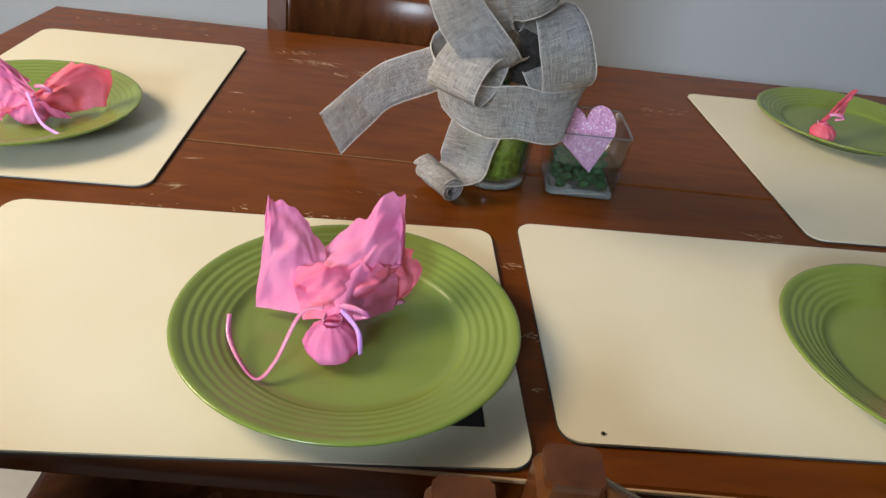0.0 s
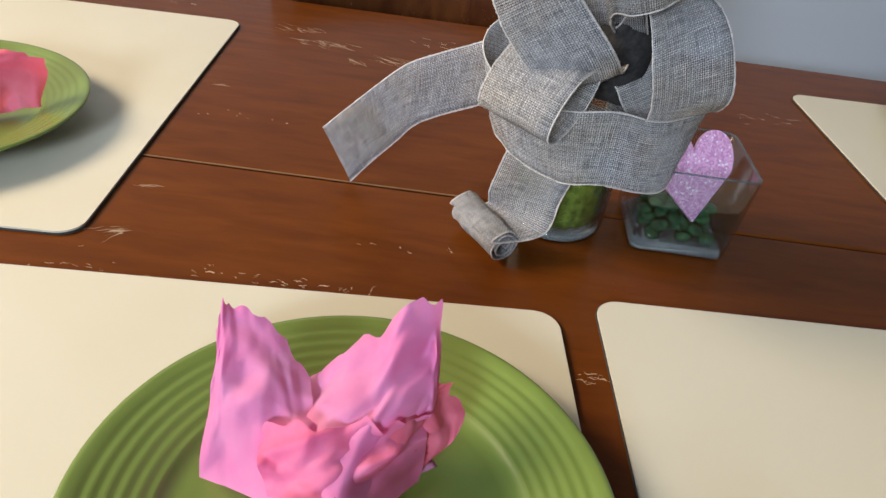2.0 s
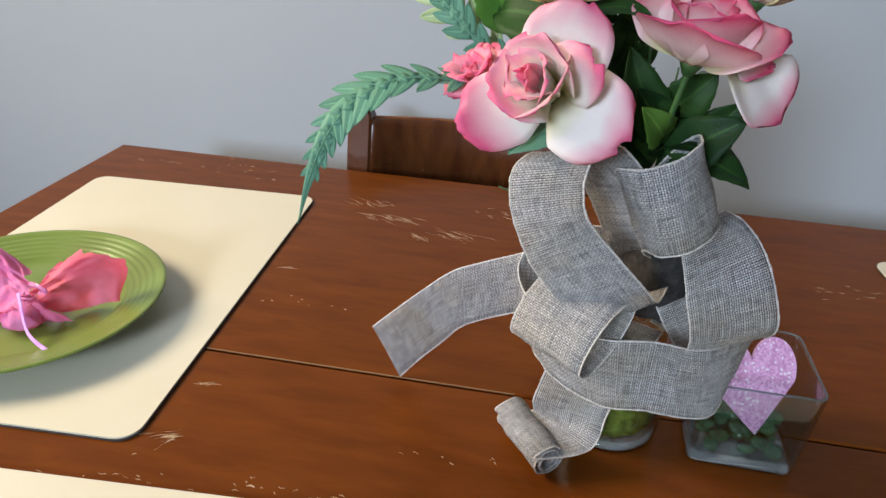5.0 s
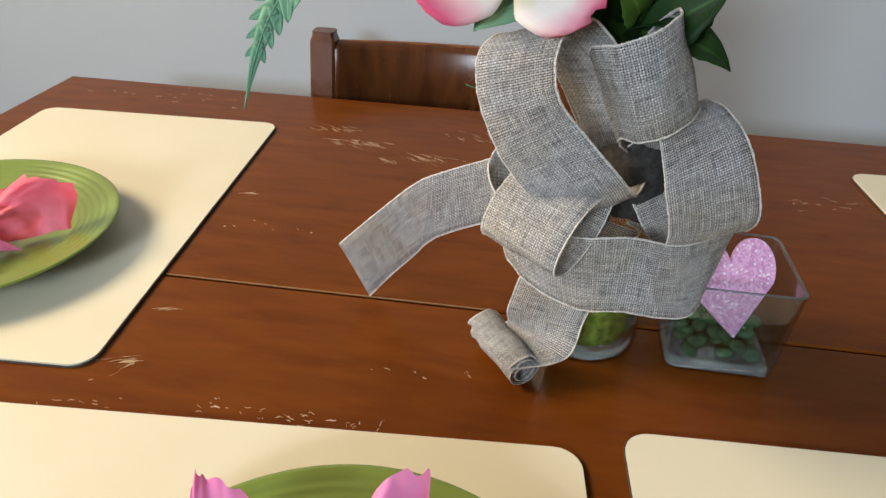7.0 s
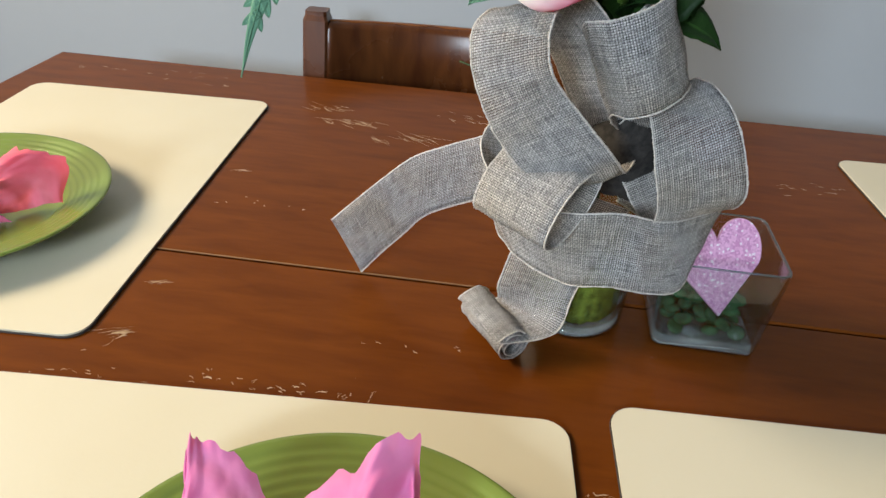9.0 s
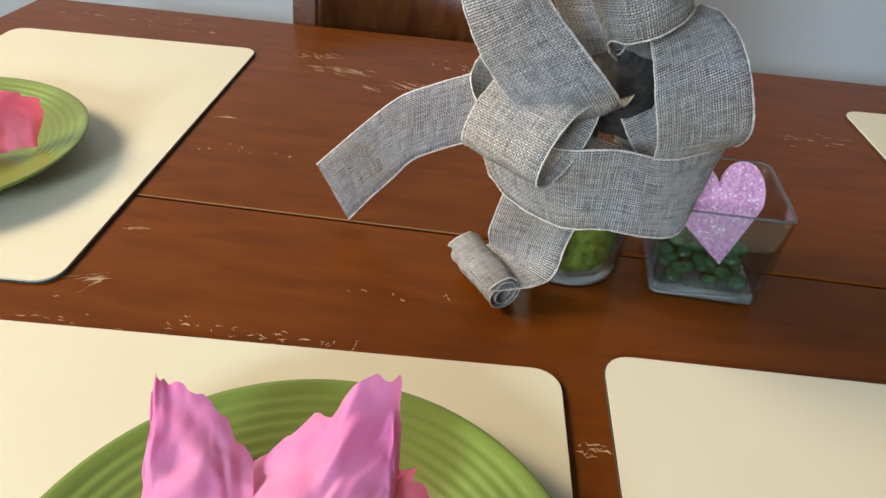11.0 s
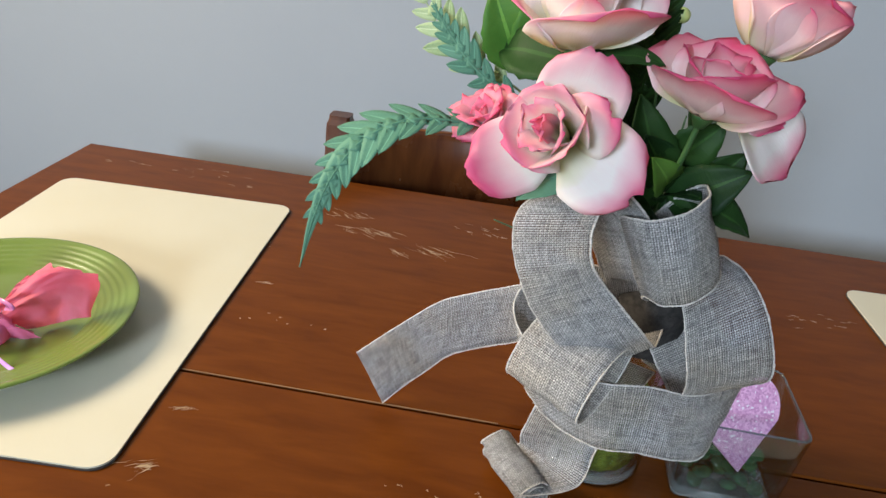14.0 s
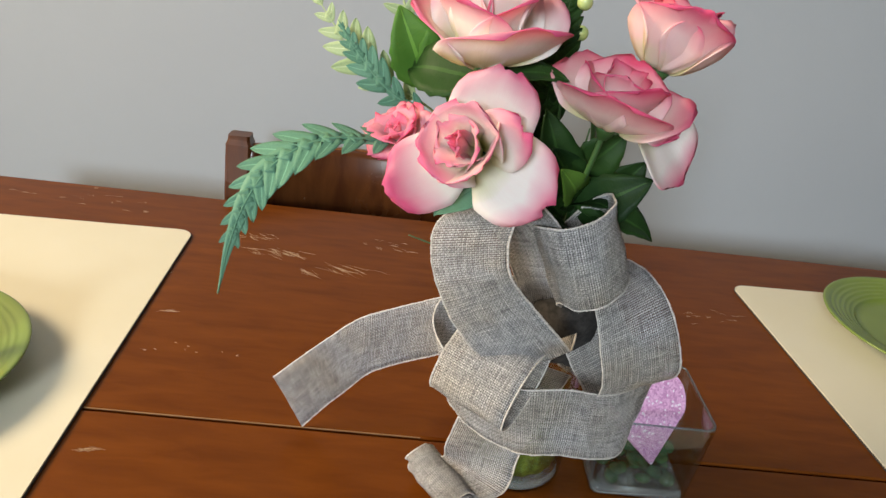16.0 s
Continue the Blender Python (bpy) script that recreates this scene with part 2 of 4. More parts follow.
TISSUE_CORAL = tissue("coral_tissue", (0.88, 0.12, 0.20), (0.92, 0.24, 0.33))
CURL = mottled("satin_curling_ribbon", (0.50, 0.10, 0.28), (0.80, 0.34, 0.50), 45, 0.18, 0.05)
CURL_LILAC = mottled("lilac_curling_ribbon", (0.50, 0.20, 0.62), (0.72, 0.42, 0.80), 60, 0.22, 0.05)
BURLAP = burlap()
CORD = cord()
PETAL = petal_silk("rose_petal_silk", (0.90, 0.16, 0.32), (0.97, 0.925, 0.86))
PETAL_ROSY = petal_silk("rosy_petal_silk", (0.88, 0.12, 0.26), (0.95, 0.74, 0.70))
PETAL_PINK = petal_silk("deep_rose_petal_silk", (0.92, 0.16, 0.30), (0.93, 0.50, 0.56))
LEAF = leaf_silk("dark_leaf_silk", (0.005, 0.018, 0.005), (0.024, 0.062, 0.013))
LEAF_LIGHT = leaf_silk("fresh_leaf_silk", (0.05, 0.14, 0.02), (0.12, 0.24, 0.04))
FERN = leaf_silk("fern_silk", (0.075, 0.185, 0.115), (0.140, 0.290, 0.190))
FERN_YELLOW = leaf_silk("pale_fern_silk", (0.30, 0.38, 0.16), (0.48, 0.55, 0.30))
STEM = mottled("stem_plastic", (0.015, 0.05, 0.012), (0.04, 0.10, 0.025), 40, 0.5)
BERRY = mottled("green_berry", (0.32, 0.40, 0.12), (0.42, 0.50, 0.20), 30, 0.35, 0.1)
GLASS = glass("clear_glass", (0.92, 0.955, 0.955))
GLASS_BASE = thick_glass("thick_glass_base", (0.86, 0.92, 0.91))
RIM_GLASS = thick_glass("rim_glass", (0.45, 0.53, 0.52))
MOSS = mottled("green_moss", (0.06, 0.10, 0.008), (0.24, 0.31, 0.035), 160, 0.9, 0.9)
GEM = mottled("green_glass_gem", (0.010, 0.050, 0.022), (0.035, 0.130, 0.050), 70, 0.10, 0.2)
GLITTER = glitter()
WIRE = mottled("dark_wire", (0.03, 0.02, 0.015), (0.06, 0.04, 0.03), 60, 0.5)
# burlap with the shade of the bow's centre put into its colour
GATHER_SHADE = mottled("shaded_gathered_burlap", (0.010, 0.008, 0.007), (0.042, 0.036, 0.032), 240, 0.9, 0.8)
BLACK = mottled("black_label", (0.010, 0.010, 0.010), (0.016, 0.015, 0.014), 50, 0.6)


# ---------- building helpers ----------
def world_of(ob):
    return (world_of(ob.parent) @ ob.matrix_basis) if ob.parent else ob.matrix_basis.copy()


def thing(name, at=(0, 0, 0), label="", category="", group="", kind="", turn=0.0):
    ob = new(name)
    ob.empty_display_size = 0.02
    ob.matrix_basis = pose(*at, 0, 0, turn)
    return tagged(ob, label, category, group, kind)


def part(name, bm, mat, parent=None, label="", smooth=True, local=False):
    """Links a bmesh, given in world coordinates unless local, as one mesh object under its thing."""
    if parent and not local:
        bm.transform(world_of(parent).inverted())
    me = bpy.data.meshes.new(name)
    bmesh.ops.recalc_face_normals(bm, faces=bm.faces)
    bm.to_mesh(me)
    bm.free()
    if smooth:
        for p in me.polygons:
            p.use_smooth = True
    me.materials.append(mat)
    ob = new(name, me)
    if parent:
        ob.parent = parent
    return tagged(ob, label) if label else ob


def box(size, at=(0, 0, 0), bev=0.0, m=None, seg=2):
    bm = bmesh.new()
    bmesh.ops.create_cube(bm, size=1)
    bmesh.ops.scale(bm, vec=size, verts=bm.verts)
    if bev:
        bmesh.ops.bevel(bm, geom=bm.edges[:], offset=bev, segments=seg, profile=0.6, affect="EDGES")
    bmesh.ops.translate(bm, vec=at, verts=bm.verts)
    if m is not None:
        bm.transform(m)
    return bm


def catmull(pts, n):
    pts = [Vector(p) for p in pts]
    ext = [2 * pts[0] - pts[1]] + pts + [2 * pts[-1] - pts[-2]]
    out = []
    for i in range(1, len(ext) - 2):
        a, b, c, d = ext[i - 1:i + 3]
        for j in range(n):
            t = j / n
            out.append(0.5 * (2 * b + (c - a) * t + (2 * a - 5 * b + 4 * c - d) * t * t + (3 * b - 3 * c + d - a) * t ** 3))
    out.append(pts[-1])
    return out


def tube(points, radius, sides=8, taper=None, bm=None):
    bm = bm or bmesh.new()
    rings, n = [], len(points)
    up = Vector((0.3, 0.1, 1)).normalized()
    for i, p in enumerate(points):
        d = (points[min(i + 1, n - 1)] - points[max(i - 1, 0)])
        d = d.normalized() if d.length > 1e-9 else Vector((0, 0, 1))
        a = d.cross(up)
        a = a.normalized() if a.length > 1e-4 else d.orthogonal().normalized()
        b = d.cross(a)
        up = -b
        r = radius * (taper(i / (n - 1)) if taper else 1)
        rings.append([bm.verts.new(p + r * (math.cos(2 * math.pi * k / sides) * a + math.sin(2 * math.pi * k / sides) * b)) for k in range(sides)])
    for r0, r1 in zip(rings, rings[1:]):
        for k in range(sides):
            bm.faces.new((r0[k], r0[(k + 1) % sides], r1[(k + 1) % sides], r1[k]))
    bm.faces.new(rings[0][::-1])
    bm.faces.new(rings[-1])
    return bm


def lathe(profile, sides=64, at=(0, 0, 0), closed=True):
    """A turned solid from (radius, height) pairs."""
    bm = bmesh.new()
    rings = []
    for r, z in profile:
        if r < 1e-6:
            rings.append([bm.verts.new((at[0], at[1], at[2] + z))] * sides)
        else:
            rings.append([bm.verts.new((at[0] + r * math.cos(2 * math.pi * k / sides), at[1] + r * math.sin(2 * math.pi * k / sides), at[2] + z)) for k in range(sides)])
    for r0, r1 in zip(rings, rings[1:]):
        for k in range(sides):
            quad = []
            for v in (r0[k], r0[(k + 1) % sides], r1[(k + 1) % sides], r1[k]):
                if v not in quad:
                    quad.append(v)
            if len(quad) > 2:
                bm.faces.new(quad)
    return bm


def sheet(grid, uvs=None, thick=0.0, wrap=False):
    """A surface through a grid of points, with UVs, given a thickness along its normals."""
    bm = bmesh.new()
    layer = bm.loops.layers.uv.new("UVMap")
    rows, cols = len(grid), len(grid[0])

    def skin(offset, flip):
        vs = [[bm.verts.new(p + offset * nrm[i][j]) for j, p in enumerate(row)] for i, row in enumerate(grid)]
        for i in range(rows - 1):
            for j in range(cols - 1 + wrap):
                idx = [(i, j), (i, (j + 1) % cols), (i + 1, (j + 1) % cols), (i + 1, j)]
                if flip:
                    idx.reverse()
                f = bm.faces.new([vs[a][b] for a, b in idx])
                for loop, (a, b) in zip(f.loops, idx):
                    loop[layer].uv = uvs[a][b] if uvs else (b / max(1, cols - 1), a / max(1, rows - 1))
        return vs

    nrm = []
    for i in range(rows):
        line = []
        for j in range(cols):
            du = grid[min(i + 1, rows - 1)][j] - grid[max(i - 1, 0)][j]
            dv = grid[i][(j + 1) % cols if wrap else min(j + 1, cols - 1)] - grid[i][(j - 1) % cols if wrap else max(j - 1, 0)]
            c = dv.cross(du)
            line.append(c.normalized() if c.length > 1e-12 else Vector((0, 0, 1)))
        nrm.append(line)
    if not thick:
        skin(0, False)
        return bm
    a, b = skin(thick / 2, False), skin(-thick / 2, True)
    rim = [(0, j) for j in range(cols)] + [(i, cols - 1) for i in range(1, rows)] + [(rows - 1, j) for j in range(cols - 2, -1, -1)] + [(i, 0) for i in range(rows - 2, 0, -1)]
    if not wrap:
        for (i, j), (k, l) in zip(rim, rim[1:] + rim[:1]):
            f = bm.faces.new((a[i][j], b[i][j], b[k][l], a[k][l]))
            for loop, (p, q) in zip(f.loops, ((i, j), (i, j), (k, l), (k, l))):
                loop[layer].uv = uvs[p][q] if uvs else (q / max(1, cols - 1), p / max(1, rows - 1))
    return bm


# ---------- the room ----------
TURN = -4.2
ROT = Matrix.Rotation(radians(TURN), 4, "Z")
TOP = 0.75


def slab(name, size, at, mat, label="", bev=0.0, kind="structure"):
    ob = part(name, box(size, at, bev), mat, None, label, smooth=False)
    ob.matrix_basis = ROT.copy()
    return tagged(ob, label, "", "", kind)


WALL_Y, X0, X1, Y0, H = 0.82, -2.0, 5.4, -3.4, 2.45
slab("floor", (X1 - X0 + 0.4, WALL_Y - Y0 + 0.4, 0.1), ((X0 + X1) / 2, (WALL_Y + Y0) / 2, -0.05), FLOOR, "pale beige vinyl floor under the dining table")
slab("ceiling", (X1 - X0 + 0.4, WALL_Y - Y0 + 0.4, 0.1), ((X0 + X1) / 2, (WALL_Y + Y0) / 2, H + 0.05), CEILING, "plain white painted ceiling")
slab("wall_north", (X1 - X0 + 0.4, 0.12, H), ((X0 + X1) / 2, WALL_Y + 0.06, H / 2), WALL, "grey-blue painted wall behind the table")
slab("wall_east", (0.12, WALL_Y - Y0, H), (X1 + 0.06, (WALL_Y + Y0) / 2, H / 2), WALL, "grey-blue painted side wall")


def wall_with_opening(name, along, fixed, lo, hi, a0, a1, z0, z1, label):
    bm = bmesh.new()
    for p, q, r, s in ((lo, a0, 0, H), (a1, hi, 0, H), (a0, a1, 0, z0), (a0, a1, z1, H)):
        size = (q - p, 0.12, s - r) if along == "x" else (0.12, q - p, s - r)
        at = ((p + q) / 2, fixed, (r + s) / 2) if along == "x" else (fixed, (p + q) / 2, (r + s) / 2)
        tmp = box(size, at)
        me = bpy.data.meshes.new("tmp")
        tmp.to_mesh(me)
        tmp.free()
        bm.from_mesh(me)
        bpy.data.meshes.remove(me)
    ob = part(name, bm, WALL, None, label, smooth=False)
    ob.matrix_basis = ROT.copy()
    tagged(ob, label, "", "", "structure")


wall_with_opening("wall_west", "y", X0 - 0.06, Y0, WALL_Y, -0.6, 0.5, 1.62, 2.4, "grey-blue painted wall with a window")
wall_with_opening("wall_south", "x", Y0 - 0.06, X0, X1, -1.65, -0.65, 1.6, 2.4, "grey-blue painted wall with a wide window")


def window(name, along, fixed, a0, a1, z0, z1):
    ob = thing(name, (0, 0, 0), "unseen white framed window letting in light", "window", kind="structure", turn=TURN)
    for p, q, r, s, n in ((a0, a1, z0, z0 + 0.05, "window_sill"), (a0, a1, z1 - 0.05, z1, "window_frame"), (a0, a0 + 0.05, z0 + 0.05, z1 - 0.05, "window_frame"),
                          (a1 - 0.05, a1, z0 + 0.05, z1 - 0.05, "window_frame"), ((a0 + a1) / 2 - 0.02, (a0 + a1) / 2 + 0.02, z0 + 0.05, z1 - 0.05, "window_frame")):
        size = (q - p, 0.07, s - r) if along == "x" else (0.07, q - p, s - r)
        at = ((p + q) / 2, fixed, (r + s) / 2) if along == "x" else (fixed, (p + q) / 2, (r + s) / 2)
        part(n, box(size, at, 0.006), TRIM, ob, smooth=False, local=True)


# window_1 is added out of view to hold the warm stand-in lamp
window("window_1", "y", X0 - 0.07, -0.6, 0.5, 1.62, 2.4)
window("window_2", "x", Y0 - 0.07, -1.65, -0.65, 1.6, 2.4)
slab("baseboard", (X1 - X0, 0.018, 0.09), ((X0 + X1) / 2, WALL_Y - 0.009, 0.045), TRIM, "white painted baseboard along the wall", 0.004)

# ---------- the table ----------
A0, A1, B0, B1, SEAM = -0.697, 0.72, -0.297, 0.589, 0.137
table = thing("dining_table", (0, 0, 0), "dark reddish-brown wooden dining table with worn scratched top", "table", turn=TURN)
for b0, b1 in ((B0, SEAM - 0.0011), (SEAM + 0.0011, B1)):
    part("table_leaf", box((A1 - A0, b1 - b0, 0.026), ((A0 + A1) / 2, (b0 + b1) / 2, TOP - 0.013), 0.0018, seg=1), WOOD_TABLE, table, smooth=False, local=True)
# strip below the leaves, its near-black colour painting the shade in the open seam
part("seam_strip", box((A1 - A0 - 0.01, 0.03, 0.01), ((A0 + A1) / 2, SEAM, TOP - 0.032)), GAP_SHADE, table, "dark strip painted as the shade in the seam between the table leaves", smooth=False, local=True)
for b in (B0 + 0.07, B1 - 0.07):
    part("apron", box((A1 - A0 - 0.16, 0.022, 0.085), ((A0 + A1) / 2, b, TOP - 0.069), 0.002), WOOD_TABLE, table, smooth=False, local=True)
for a in (A0 + 0.07, A1 - 0.07):
    part("apron", box((0.022, B1 - B0 - 0.162, 0.085), (a, (B0 + B1) / 2, TOP - 0.069), 0.002), WOOD_TABLE, table, smooth=False, local=True)
    for b in (B0 + 0.07, B1 - 0.07):
        bm = box((0.06, 0.06, TOP - 0.026), (a, b, (TOP - 0.026) / 2), 0.005)
        for v in bm.verts:
            if v.co.z < 0.3:
                v.co.x, v.co.y = a + (v.co.x - a) * 0.7, b + (v.co.y - b) * 0.7
        part("table_leg", bm, WOOD_TABLE, table, smooth=False, local=True)
part("worn_seam", box((0.63, 0.0010, 0.0012), (A0 + 0.315, SEAM + 0.0012, TOP - 0.0004), 0.0003, seg=1), WOOD_RUBBED, table, "pale rubbed edge of the seam", smooth=False, local=True)
# worn pale edges along the front and the seam
part("worn_edge", box((A1 - A0 - 0.02, 0.0022, 0.0035), ((A0 + A1) / 2, B0 - 0.0004, TOP - 0.0035), 0.0006, seg=1), WOOD_WORN, table, "pale rubbed front edge", smooth=False, local=True)


def marks(name, parent, spots, seed, label):
    """Fine pale scratches: slivers just proud of the top."""
    rnd = random.Random(seed)
    bm = bmesh.new()
    for x, y, ang, length, count, spread in spots:
        for _ in range(int(count * 1.7)):
            px, py = x + rnd.gauss(0, spread), y + rnd.gauss(0, spread * 0.35)
            a, n = radians(ang + rnd.gauss(0, 14)), rnd.uniform(0.12, 0.75) * length
            w = rnd.uniform(0.00018, 0.00055)
            prev = None
            for i in range(6):
                t = i / 5 - 0.5
                c = Vector((px + math.cos(a) * n * t + rnd.gauss(0, 0.0006), py + math.sin(a) * n * t + rnd.gauss(0, 0.0006), TOP + 0.0003))
                s = Vector((-math.sin(a), math.cos(a), 0)) * w * (1 - abs(2 * t)) * rnd.uniform(0.2, 1.9) + Vector((0.00005, 0.00005, 0))
                pair = (bm.verts.new(c - s), bm.verts.new(c + s))
                if prev:
                    bm.faces.new((prev[0], prev[1], pair[1], pair[0]))
                prev = pair
    return tagged(part(name, bm, WOOD_WORN, parent, label, smooth=False), kind="stuff")


marks("scratch", table, [
    (-0.245, 0.500, -25, 0.035, 9, 0.016), (-0.215, 0.460, -30, 0.05, 14, 0.016), (-0.170, 0.415, -55, 0.06, 5, 0.007), (-0.125, 0.425, -35, 0.08, 7, 0.010),
    (-0.390, 0.551, 0, 0.012, 4, 0.004), (-0.300, 0.316, -8, 0.025, 4, 0.003), (-0.306, 0.114, 20, 0.034, 4, 0.002), (-0.31, 0.050, 25, 0.030, 7, 0.008),
    (-0.345, 0.400, 70, 0.02, 9, 0.014), (-0.33, 0.012, 0, 0.010, 7, 0.02), (-0.235, 0.009, 0, 0.010, 9, 0.02), (-0.18, 0.007, 0, 0.012, 7, 0.012),
    (-0.138, 0.006, 60, 0.010, 5, 0.006), (-0.10, 0.06, -20, 0.010, 4, 0.02), (0.012, -0.06, 0, 0.012, 8, 0.008), (0.014, -0.16, 10, 0.013, 10, 0.009),
    (0.012, -0.22, 0, 0.012, 5, 0.008), (0.06, 0.40, 0, 0.018, 6, 0.03), (0.30, 0.38, -10, 0.02, 8, 0.03), (0.30, 0.02, -8, 0.03, 5, 0.012), (-0.50, 0.58, -5, 0.02, 12, 0.04),
    (-0.26, 0.25, 0, 0.006, 5, 0.03), (-0.08, 0.50, -30, 0.02, 7, 0.02)], 4, "pale scratches and chips in the varnish")


# ---------- placemats ----------
def placemat(cx, cy, long_x, w, l, turn, label):
    ob = thing("placemat", (cx, cy, TOP), label, "placemat", "placemats on the table", turn=turn)
    sx, sy = (l, w) if long_x else (w, l)

    def plate(grow, z0, z1, mat, name, lab=""):
        bm = bmesh.new()
        r = 0.017
        ring = []
        for qx, qy, a0 in ((1, 1, 0), (-1, 1, 90), (-1, -1, 180), (1, -1, 270)):
            for k in range(7):
                a = radians(a0 + 15 * k)
                ring.append((qx * (sx / 2 + grow - r) + r * math.cos(a), qy * (sy / 2 + grow - r) + r * math.sin(a)))
        f = bm.faces.new([bm.verts.new((x, y, z0)) for x, y in ring])
        ext = bmesh.ops.extrude_face_region(bm, geom=[f])
        for v in ext["geom"]:
            if isinstance(v, bmesh.types.BMVert):
                v.co.z = z1
        part(name, bm, mat, ob, lab, smooth=False, local=True)

    plate(0.0008, 0.0003, 0.0018, BACKING, "backing", "dark foam backing")
    plate(0.0, 0.0018, 0.0032, VINYL, "vinyl_top")
    return ob


placemat(-0.2225, -0.146, True, 0.291, 0.445, -0.5, "cream vinyl placemat under a green plate near the table edge")
placemat(0.2475, -0.135, True, 0.285, 0.445, -2.0, "cream vinyl placemat with a small dark speck")
placemat(-0.4740, 0.2740, False, 0.296, 0.460, -1.6, "cream vinyl placemat at the table end")
placemat(0.5010, 0.2330, False, 0.296, 0.436, -2.0, "cream vinyl placemat at the far table end")
speck = part("crumb", lathe([(0, 0), (0.0016, 0.0004), (0.0012, 0.0014), (0, 0.0018)], 8, (0.050, -0.262, TOP + 0.0032)), BLACK)
tagged(speck, "tiny dark crumb lying on the cream placemat", "crumb")
sticker = part("black_label", box((0.034, 0.027, 0.0006), (-0.047, -0.246, TOP + 0.0035)), BLACK, smooth=False)
tagged(sticker, "flat black label lying on the placemat under the plate", "label")


# ---------- plates ----------
def make_plate():
    ob = thing("dinner_plate", (-0.1245, -0.1745, TOP + 0.0032), "green glazed stoneware plate with ridged rim on a placemat", "plate", "dinner plates on the placemats")
    prof = [(0, 0.0075), (0.078, 0.0078), (0.0850, 0.0085), (0.0885, 0.0108)]
    r0, r1, n = 0.0900, 0.1215, 5
    for i in range(n * 5 + 1):
        t = i / (n * 5)
        prof.append((r0 + (r1 - r0) * t, 0.0120 + 0.0105 * t ** 0.9 + 0.00032 * math.cos(2 * math.pi * n * t)))
    prof += [(0.1250, 0.0240), (0.1275, 0.0242), (0.1285, 0.0232), (0.1278, 0.0218), (0.110, 0.0150), (0.086, 0.0060), (0.076, 0.0030), (0.074, 0.0), (0.070, 0.0), (0.068, 0.0030), (0, 0.0034)]
    prof = [(r * 0.982, z) for r, z in prof]
    part("plate_body", lathe(prof, 128), GLAZE, ob, local=True)
    return ob


plate = make_plate()
for x, y in ((0.341, -0.188), (-0.508, 0.181), (0.554, 0.334)):
    copy_thing(plate, pose(x, y, TOP + 0.0032))


# ---------- tissue favours ----------
def facet(u, v, nu, sd):
    """Height of crumpled paper: flat triangles between random corners, closed round nu cells."""
    iu, iv = math.floor(u), math.floor(v)
    fu, fv = u - iu, v - iv
    h00, h10, h01, h11 = (random.Random((k % nu) * 131 + m * 17 + sd * 1009).uniform(-1, 1) for k, m in ((iu, iv), (iu + 1, iv), (iu, iv + 1), (iu + 1, iv + 1)))
    if fu > fv:
        return h00 + (h10 - h00) * fu + (h11 - h10) * fv
    return h00 + (h01 - h00) * fv + (h11 - h01) * fu


def between(line, u):
    x = u * (len(line) - 1)
    i = min(int(x), len(line) - 2)
    return line[i].lerp(line[i + 1], x - i)


def paper_panel(bottom, top, seed, rows=34, cols=52, crumple=1.0):
    """A crumpled sheet of tissue between its gathered foot and its free edge."""
    lo, hi = (catmull(p, 12) for p in (bottom, top))
    rnd = random.Random(seed)
    grid = []
    for i in range(rows):
        t = i / (rows - 1)
        line = []
        for j in range(cols):
            u = j / (cols - 1)
            a, b = between(lo, u), between(hi, u)
            along = hi[-1] - hi[0]
            nrm = (b - a).cross(along).normalized()
            p = a.lerp(b, t)
            k = crumple * min(1, 0.25 + 1.6 * t)
            p += nrm * k * (0.0070 * facet(u * 3.1 + 0.8 * t + seed, t * 2.7 - 0.6 * u, 997, seed) + 0.0042 * facet(u * 6.7 - 1.7 * t, t * 5.9 + 1.3 * u, 997, seed + 7) + 0.0016 * facet(u * 12, t * 11, 997, seed + 9))
            p += 0.0040 * k * noise.noise_vector(Vector((u * 3 + seed, t * 2, seed)))
            if t > 0.85:
                p += (b - a).normalized() * 0.0050 * (t - 0.85) / 0.15 * facet(u * 13, 0.4, 997, seed + 21)
            p.z = max(p.z, 0.0012)
            line.append(p)
        grid.append(line)
    return sheet(grid)


